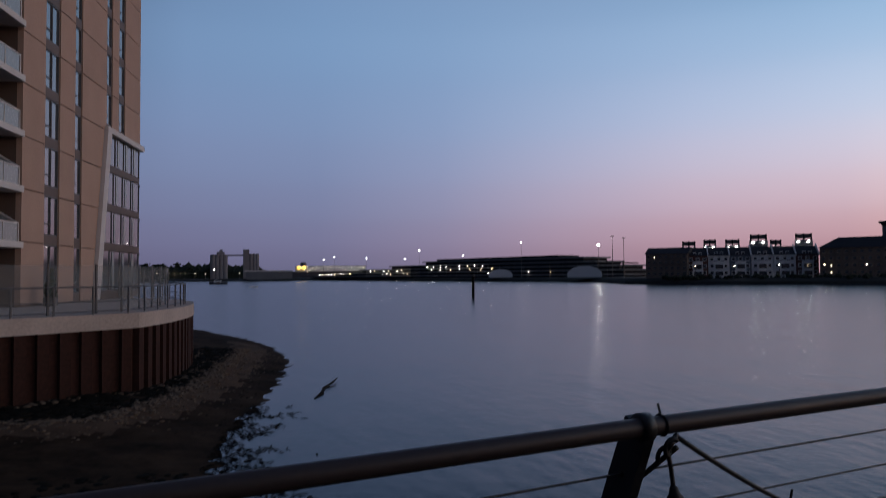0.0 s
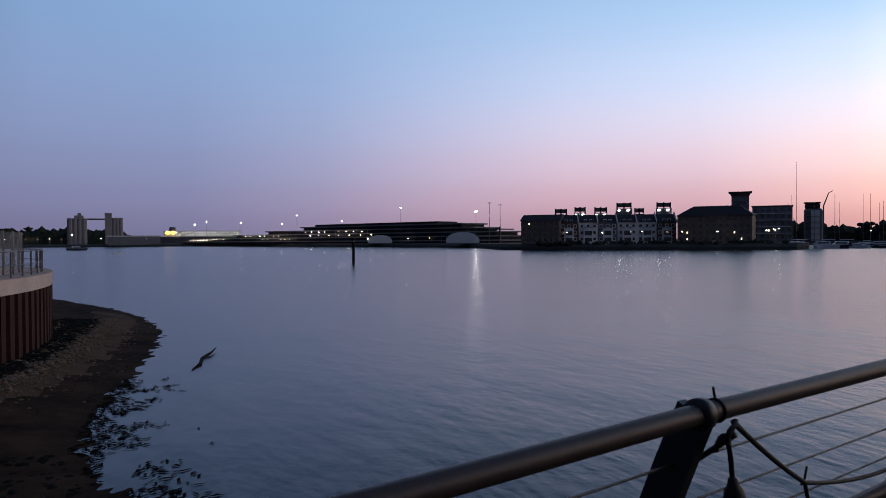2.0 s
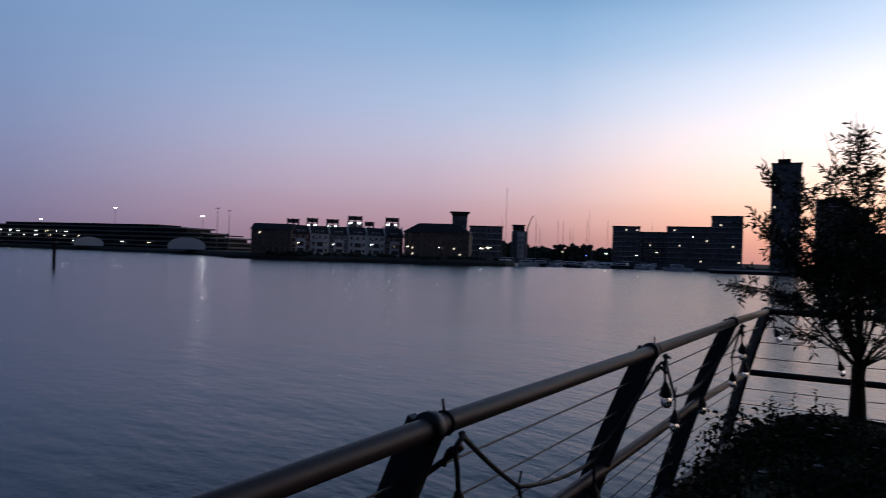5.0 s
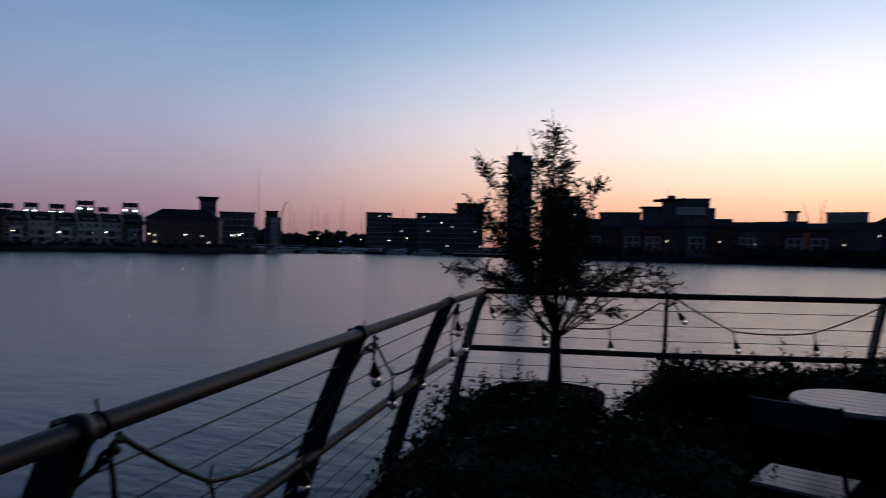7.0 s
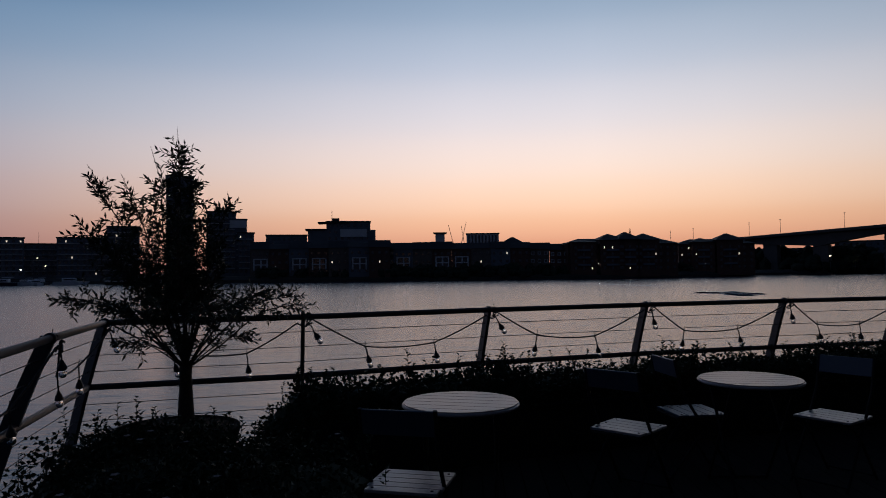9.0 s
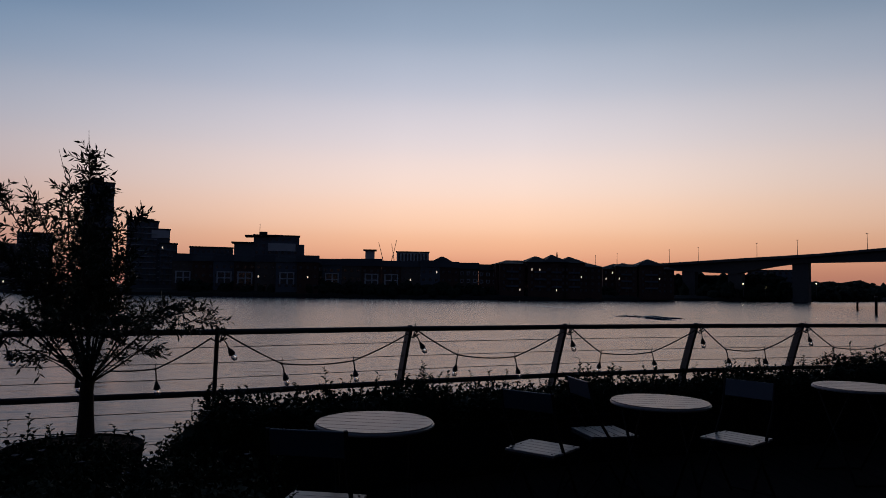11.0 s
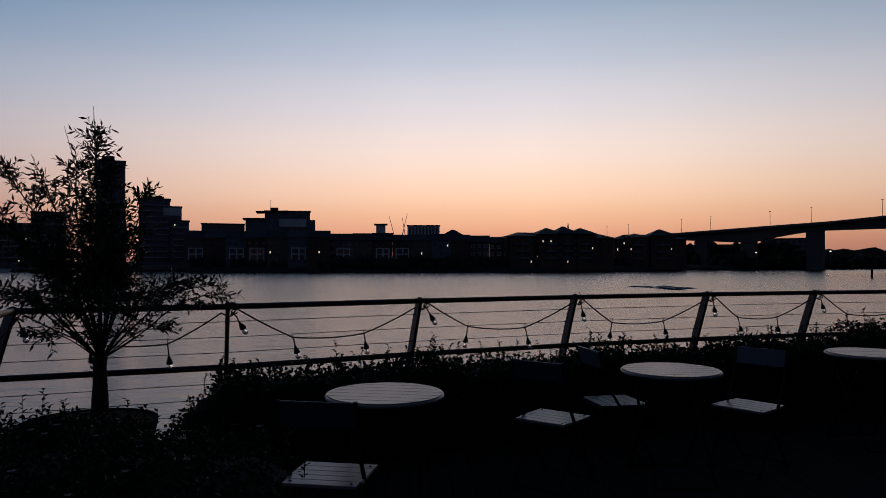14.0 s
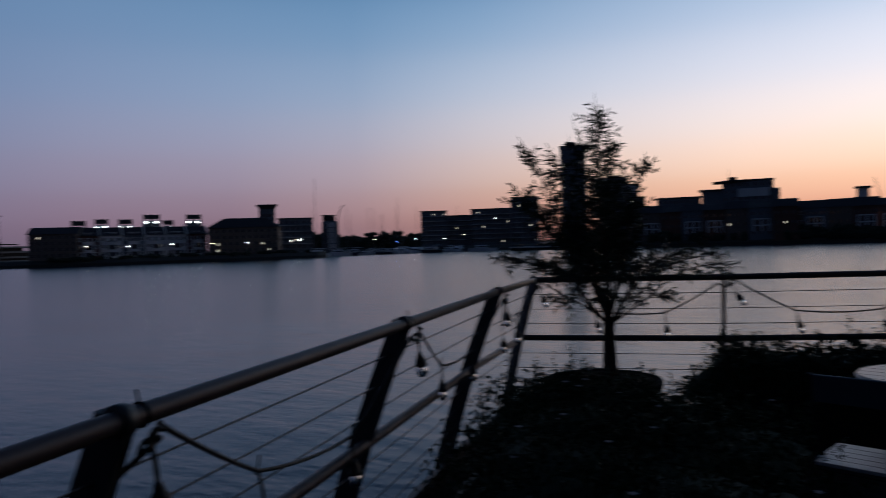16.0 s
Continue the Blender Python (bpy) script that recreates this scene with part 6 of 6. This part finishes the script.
# ---- the road bridge ----
bridge = thing("road_bridge", pose(0, 0, 0), "high concrete road bridge rising over the river", "bridge")
BR = [(540, -80, 13.2), (437.3, -173.4, 19.1), (408.4, -201.5, 21.0), (377, -227.8, 22.6), (350.2, -250.4, 25.1), (320, -276, 26.6), (250, -335, 29.0), (150, -420, 30.0)]
BD = [3.6, 4.4, 8.6, 4.2, 6.6, 6.0, 7.0, 5.0]


def bridge_at(s):
    i = min(int(s), len(BR) - 2)
    u = s - i
    p = Vector(BR[i]).lerp(Vector(BR[i + 1]), u)
    return p, BD[i] + (BD[i + 1] - BD[i]) * u


bm = bmesh.new()
secs = []
for k in range(57):
    s = k / 8
    p, dep = bridge_at(s)
    if 2.0 < s < 3.0:
        dep = 8.6 + (4.2 - 8.6) * math.sin((s - 2.0) * math.pi / 2)
    d = Vector(BR[min(int(s), 6) + 1]) - Vector(BR[min(int(s), 6)])
    n = Vector((-d.y, d.x, 0)).normalized()
    z = Vector((0, 0, 1))
    secs.append([bm.verts.new(q) for q in (p + n * 7, p - n * 7, p - n * 7 - z * 1.3, p - n * 4 - z * 1.9, p - n * 3.4 - z * dep, p + n * 3.4 - z * dep, p + n * 4 - z * 1.9, p + n * 7 - z * 1.3)])
for a, b in zip(secs, secs[1:]):
    for i in range(8):
        bm.faces.new((a[i], a[(i + 1) % 8], b[(i + 1) % 8], b[i]))
bm.faces.new(secs[0][::-1]), bm.faces.new(secs[-1])
bmesh.ops.recalc_face_normals(bm, faces=bm.faces[:])
part("deck", bm, BRIDGE_CONC, bridge)
for s in (0.6, 1.3, 2.0, 2.9, 5.0, 6.2):
    p, dep = bridge_at(s)
    part("pier", new_box(-4.2, 4.2, -2.2, 2.2, -6, p.z - dep + 0.5), BRIDGE_CONC, bridge).matrix_basis = pose(p.x, p.y, 0, 0, 0, 40)
par = bmesh.new()
tube(par, [bridge_at(k / 8)[0] + Vector((0, 0, 0.9)) + Vector((-4.4, -5.4, 0)) for k in range(57)], 0.15, 5)
part("parapet", par, MULLION, bridge)
for s in (0.6, 0.72, 0.99, 1.43, 2.3, 2.85, 3.82, 4.9):
    p, _ = bridge_at(s)
    o = part("lamp_post", tube(bmesh.new(), [(0, 0, 0), (0, 0, 8.6), (0.2, 0.2, 8.9)], [0.16, 0.10, 0.10], 6), MULLION, bridge)
    o.matrix_basis = pose(p.x, p.y, p.z)
    part("lamp_head", new_box(-0.7, 0.7, -0.2, 0.2, 8.8, 9.1), MULLION, o)

for x, y, z in ((207.4, -140.4, -0.6), (163.8, -115.6, 1.2), (33.5, 149.0, 1.6)):
    pl = thing("mooring_pile", pose(x, y, WATER_Z), "single dark mooring pile standing in the river", "pile", "mooring piles")
    part("shaft", lathe(bmesh.new(), [(0.32, -3), (0.30, z - WATER_Z - 0.2), (0.20, z - WATER_Z)], 12), DRIFT, pl)
    part("band", lathe(bmesh.new(), [(0.34, z - WATER_Z - 0.9), (0.34, z - WATER_Z - 0.6)], 12), MULLION, pl)


# ---- a boat's spent wake ----
def swell(bm, pts, width, height):
    """A low rounded ridge of water along a line."""
    rows = []
    for i, p in enumerate(pts):
        q, r = pts[max(i - 1, 0)], pts[min(i + 1, len(pts) - 1)]
        d = Vector((r[0] - q[0], r[1] - q[1], 0)).normalized()
        n = Vector((-d.y, d.x, 0))
        k = math.sin(math.pi * (i + 0.3) / (len(pts) - 0.4))
        rows.append([bm.verts.new(Vector((p[0], p[1], WATER_Z - 0.02 + height * k * h)) + n * width * o) for o, h in ((-0.5, 0.0), (-0.2, 0.75), (0.0, 1.0), (0.2, 0.75), (0.5, 0.0))])
    for a, b in zip(rows, rows[1:]):
        for i in range(4):
            bm.faces.new((a[i], a[i + 1], b[i + 1], b[i]))


rng = random.Random(52)
bm = bmesh.new()
line = [(281 - 99 * u + 4 * math.sin(3 * u), -37 - 32 * u * u) for u in (i / 40 for i in range(41))]
swell(bm, line, 1.6, 0.20)
for k in range(26):
    x, y = 142 + rng.gauss(0, 4.0), -52.5 + rng.gauss(0, 1.8)
    ln = rng.uniform(2.0, 5.0)
    swell(bm, [(x + 0.36 * ln * (i / 8 - 0.5), y + ln * (i / 8 - 0.5)) for i in range(9)], 0.8, rng.uniform(0.20, 0.32))
solid("wake", bm, WATER, "spent boat wake rippling across the river", "wake", kind="stuff", smooth=True)
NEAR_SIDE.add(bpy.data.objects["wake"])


# ---- boats ----
def boat(c, yaw, ln, mast, label, mat=None, cabin=True):
    b = thing("boat", pose(c[0], c[1], WATER_Z, 0, 0, yaw), label, "boat", "boats on the river")
    bm = bmesh.new()
    w = ln * 0.3
    lo = [(-ln / 2, -w * 0.35), (ln * 0.2, -w * 0.38), (ln * 0.42, 0), (ln * 0.2, w * 0.38), (-ln / 2, w * 0.35)]
    hi = [(-ln / 2, -w * 0.45), (ln * 0.2, -w * 0.5), (ln * 0.52, 0), (ln * 0.2, w * 0.5), (-ln / 2, w * 0.45)]
    a = [bm.verts.new((x, y, -0.3)) for x, y in lo]
    h = [bm.verts.new((x, y, ln * 0.11)) for x, y in hi]
    bm.faces.new(a[::-1]), bm.faces.new(h)
    for i in range(5):
        bm.faces.new((a[i], a[(i + 1) % 5], h[(i + 1) % 5], h[i]))
    part("hull", bm, mat or HULL, b)
    if cabin:
        part("cabin", new_box(-ln * 0.25, ln * 0.15, -w * 0.32, w * 0.32, ln * 0.11, ln * 0.22, bevel=ln * 0.02), HULL, b)
        part("cabin_window", new_box(-ln * 0.2, ln * 0.12, -w * 0.33, w * 0.33, ln * 0.15, ln * 0.19), WINDOW, b)
    if mast:
        part("mast", tube(bmesh.new(), [(0, 0, ln * 0.1), (0, 0, mast)], [0.12, 0.07], 6), MULLION, b)
        part("boom", tube(bmesh.new(), [(0, 0, ln * 0.28), (-ln * 0.4, 0, ln * 0.28)], 0.16, 6), HULL, b)
    return b


boat((254.4, 240.5), 100, 14, 38.6, "large white sailing yacht with a tall mast", cabin=True)
boat((320.5, 239.4), 120, 13, 31.5, "white sailing yacht with a tall mast")
boat((326.5, 231.2), 110, 11, 27, "white sailing yacht with a tall mast")
rng = random.Random(9)
for k in range(30):
    u = k / 29
    boat((262 + 66 * u + rng.uniform(-6, 6), 252 - 45 * u + rng.uniform(-8, 14)), rng.uniform(60, 160), rng.uniform(9, 15), rng.choice((0, 0, 14, 17, 21, 25)), "white motor cruiser moored in the marina", None if k % 4 else HULL_DARK)
boat((318, 183), -60, 15, 0, "white motor yacht moored at the river front")
boat((-28.8, 335), 30, 4.5, 0, "small white boat on the open river", cabin=False)
boat((-64.9, 490), 10, 12, 0, "dark workboat on the open river", HULL_DARK)
pon = thing("pontoon", pose(318, 150, WATER_Z, 0, 0, -64), "low pale pontoon along the river front", "pontoon")
part("float", new_box(-15, 15, -3, 3, -0.4, 1.3), DARK_STONE, pon)
part("deck", new_box(-15.1, 15.1, -3.1, 3.1, 1.3, 1.9), RENDER_PALE, pon)

# lamps on the spit, the marina and the river front
for k, (x, y, z) in enumerate(((163, 283, 4.5), (176, 274, 4.2), (190, 264, 4.6), (205, 256, 4.4), (214, 244, 4.3), (233, 236, 4.6), (241, 240, 5.2), (249, 247, 5.0), (256, 252, 5.6), (264, 262, 5.2), (278, 281, 5.0), (300, 305, 5.5), (355, 285, 5), (369, 262, 4.6), (369, 240, 4.2), (362, 222, 6.0), (384, 212, 16), (334, 92, 4.0), (334, 28, 4.8), (338, -62, 3.6), (355, -118, 3.0))):
    lamp_post((x, y), z, "quayside lamp glowing white", "quayside lamps", LAMP_WARM if k % 3 == 0 else LAMP_WHITE, 0.34 if k < 17 else 0.12)
lamp_post((335, 252), 3.0, "small blue lamp among the moored boats", "quayside lamps", LAMP_BLUE, 0.4)
for x, y, z in ((-205, 880, 6), (-192, 878, 5.4), (-186, 876, 5.0), (-171, 870, 5.6), (-164, 866, 5.0), (-157, 860, 5.4), (-150, 850, 5), (-136, 832, 5.2), (-122, 815, 5), (-84, 802, 5.2), (-76, 800, 4.6), (-40, 780, 5), (-10, 775, 6), (400, -215, 4.5), (395, -199, 6.5), (384, -236, 7.0)):
    lamp_post((x, y), z, "distant lamp on the far bank", "far lamps", LAMP_WARM, 0.42)


# ---- woodland along the far bank ----
def woods(name, p, q, depth, height, seed, n):
    rng = random.Random(seed)
    bm = bmesh.new()
    for _ in range(n):
        u = rng.random()
        x, y = p[0] + (q[0] - p[0]) * u + rng.gauss(0, depth), p[1] + (q[1] - p[1]) * u + rng.gauss(0, depth)
        h = height * rng.uniform(0.5, 1.0)
        r = min(rng.uniform(2.2, 4.5), 0.5 * height)
        blob(bm, (x, y, BANK + h - r), r, rng, rng.uniform(0.8, 1.3), 1)
        box(bm, x - 0.25, x + 0.25, y - 0.25, y + 0.25, BANK - 1, BANK + h - r)
        for _ in range(4):
            blob(bm, (x + rng.gauss(0, r * 0.8), y + rng.gauss(0, r * 0.8), BANK + h - r * rng.uniform(0.6, 1.6)), r * rng.uniform(0.3, 0.6), rng, 0.9, 1)
        for _ in range(3):
            # undergrowth
            k = r * rng.uniform(0.5, 0.9)
            blob(bm, (x + rng.gauss(0, r), y + rng.gauss(0, r), BANK + rng.uniform(0.0, 0.6) * max(h - r, 1)), k, rng, rng.uniform(0.9, 1.5), 1)
    solid(name, bm, WOODS, "dark line of trees on the far bank", "woodland", kind="stuff")


def ridge(p, q, depth, height, seed):
    """A low wooded rise: one uneven body that the trees stand on."""
    n = int(math.hypot(q[0] - p[0], q[1] - p[1]) / 2.2)
    rng = random.Random(seed)
    dx, dy = (q[0] - p[0]) / n, (q[1] - p[1]) / n
    k = math.hypot(dx, dy)
    nx, ny = -dy / k, dx / k
    bm, rows = bmesh.new(), []
    for i in range(n + 1):
        x, y = p[0] + dx * i, p[1] + dy * i
        end = min(1, 0.3 + min(i, n - i) / 12)
        top = height * end * (0.72 + 0.30 * noise.noise((i * 0.045, seed, 0)) + 0.20 * noise.noise((i * 0.21, seed, 4)) + 0.09 * rng.uniform(-1, 1))
        rows.append([bm.verts.new((x + nx * d, y + ny * d, BANK + h)) for d, h in ((-depth, -2), (-depth * 0.8, top * 0.55), (0, top), (depth, top * 0.8), (depth, -2))])
    for r, t in zip(rows, rows[1:]):
        for i in range(4):
            bm.faces.new((r[i], r[i + 1], t[i + 1], t[i]))
    solid("wooded_ridge", bm, WOODS, "dark wooded rise along the far bank", "woodland", kind="stuff")


ridge((-460, 985), (-60, 935), 16, 26, 1)
ridge((350, 372), (450, 296), 8, 13, 3)
ridge((500, -262), (720, -720), 20, 15, 8)
woods("far_trees", (-420, 975), (-140, 940), 8, 22, 1, 70)
woods("marina_trees", (350, 372), (440, 300), 8, 14, 3, 50)
woods("bank_trees", (338, 100), (338, -40), 1.5, 5.5, 4, 90)
woods("bank_trees", (345, -48), (372, -138), 2.0, 5.5, 5, 60)
woods("bank_trees", (402, -185), (470, -320), 6, 8.5, 6, 90)
woods("spit_trees", (150, 296), (236, 226), 1.2, 2.2, 7, 60)
woods("hill_trees", (500, -262), (700, -690), 16, 13, 8, 90)
woods("bank_trees", (455, -165), (408, -222), 4, 16.0, 9, 110)

# enlarge the far bank 1.1 times about the eye, to set its waterline farther off
ENLARGE = Matrix.Translation((0, 0, 1.48)) @ Matrix.Scale(1.1, 4) @ Matrix.Translation((0, 0, -1.48))
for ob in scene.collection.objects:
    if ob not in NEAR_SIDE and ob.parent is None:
        ob.matrix_basis = ENLARGE @ ob.matrix_basis
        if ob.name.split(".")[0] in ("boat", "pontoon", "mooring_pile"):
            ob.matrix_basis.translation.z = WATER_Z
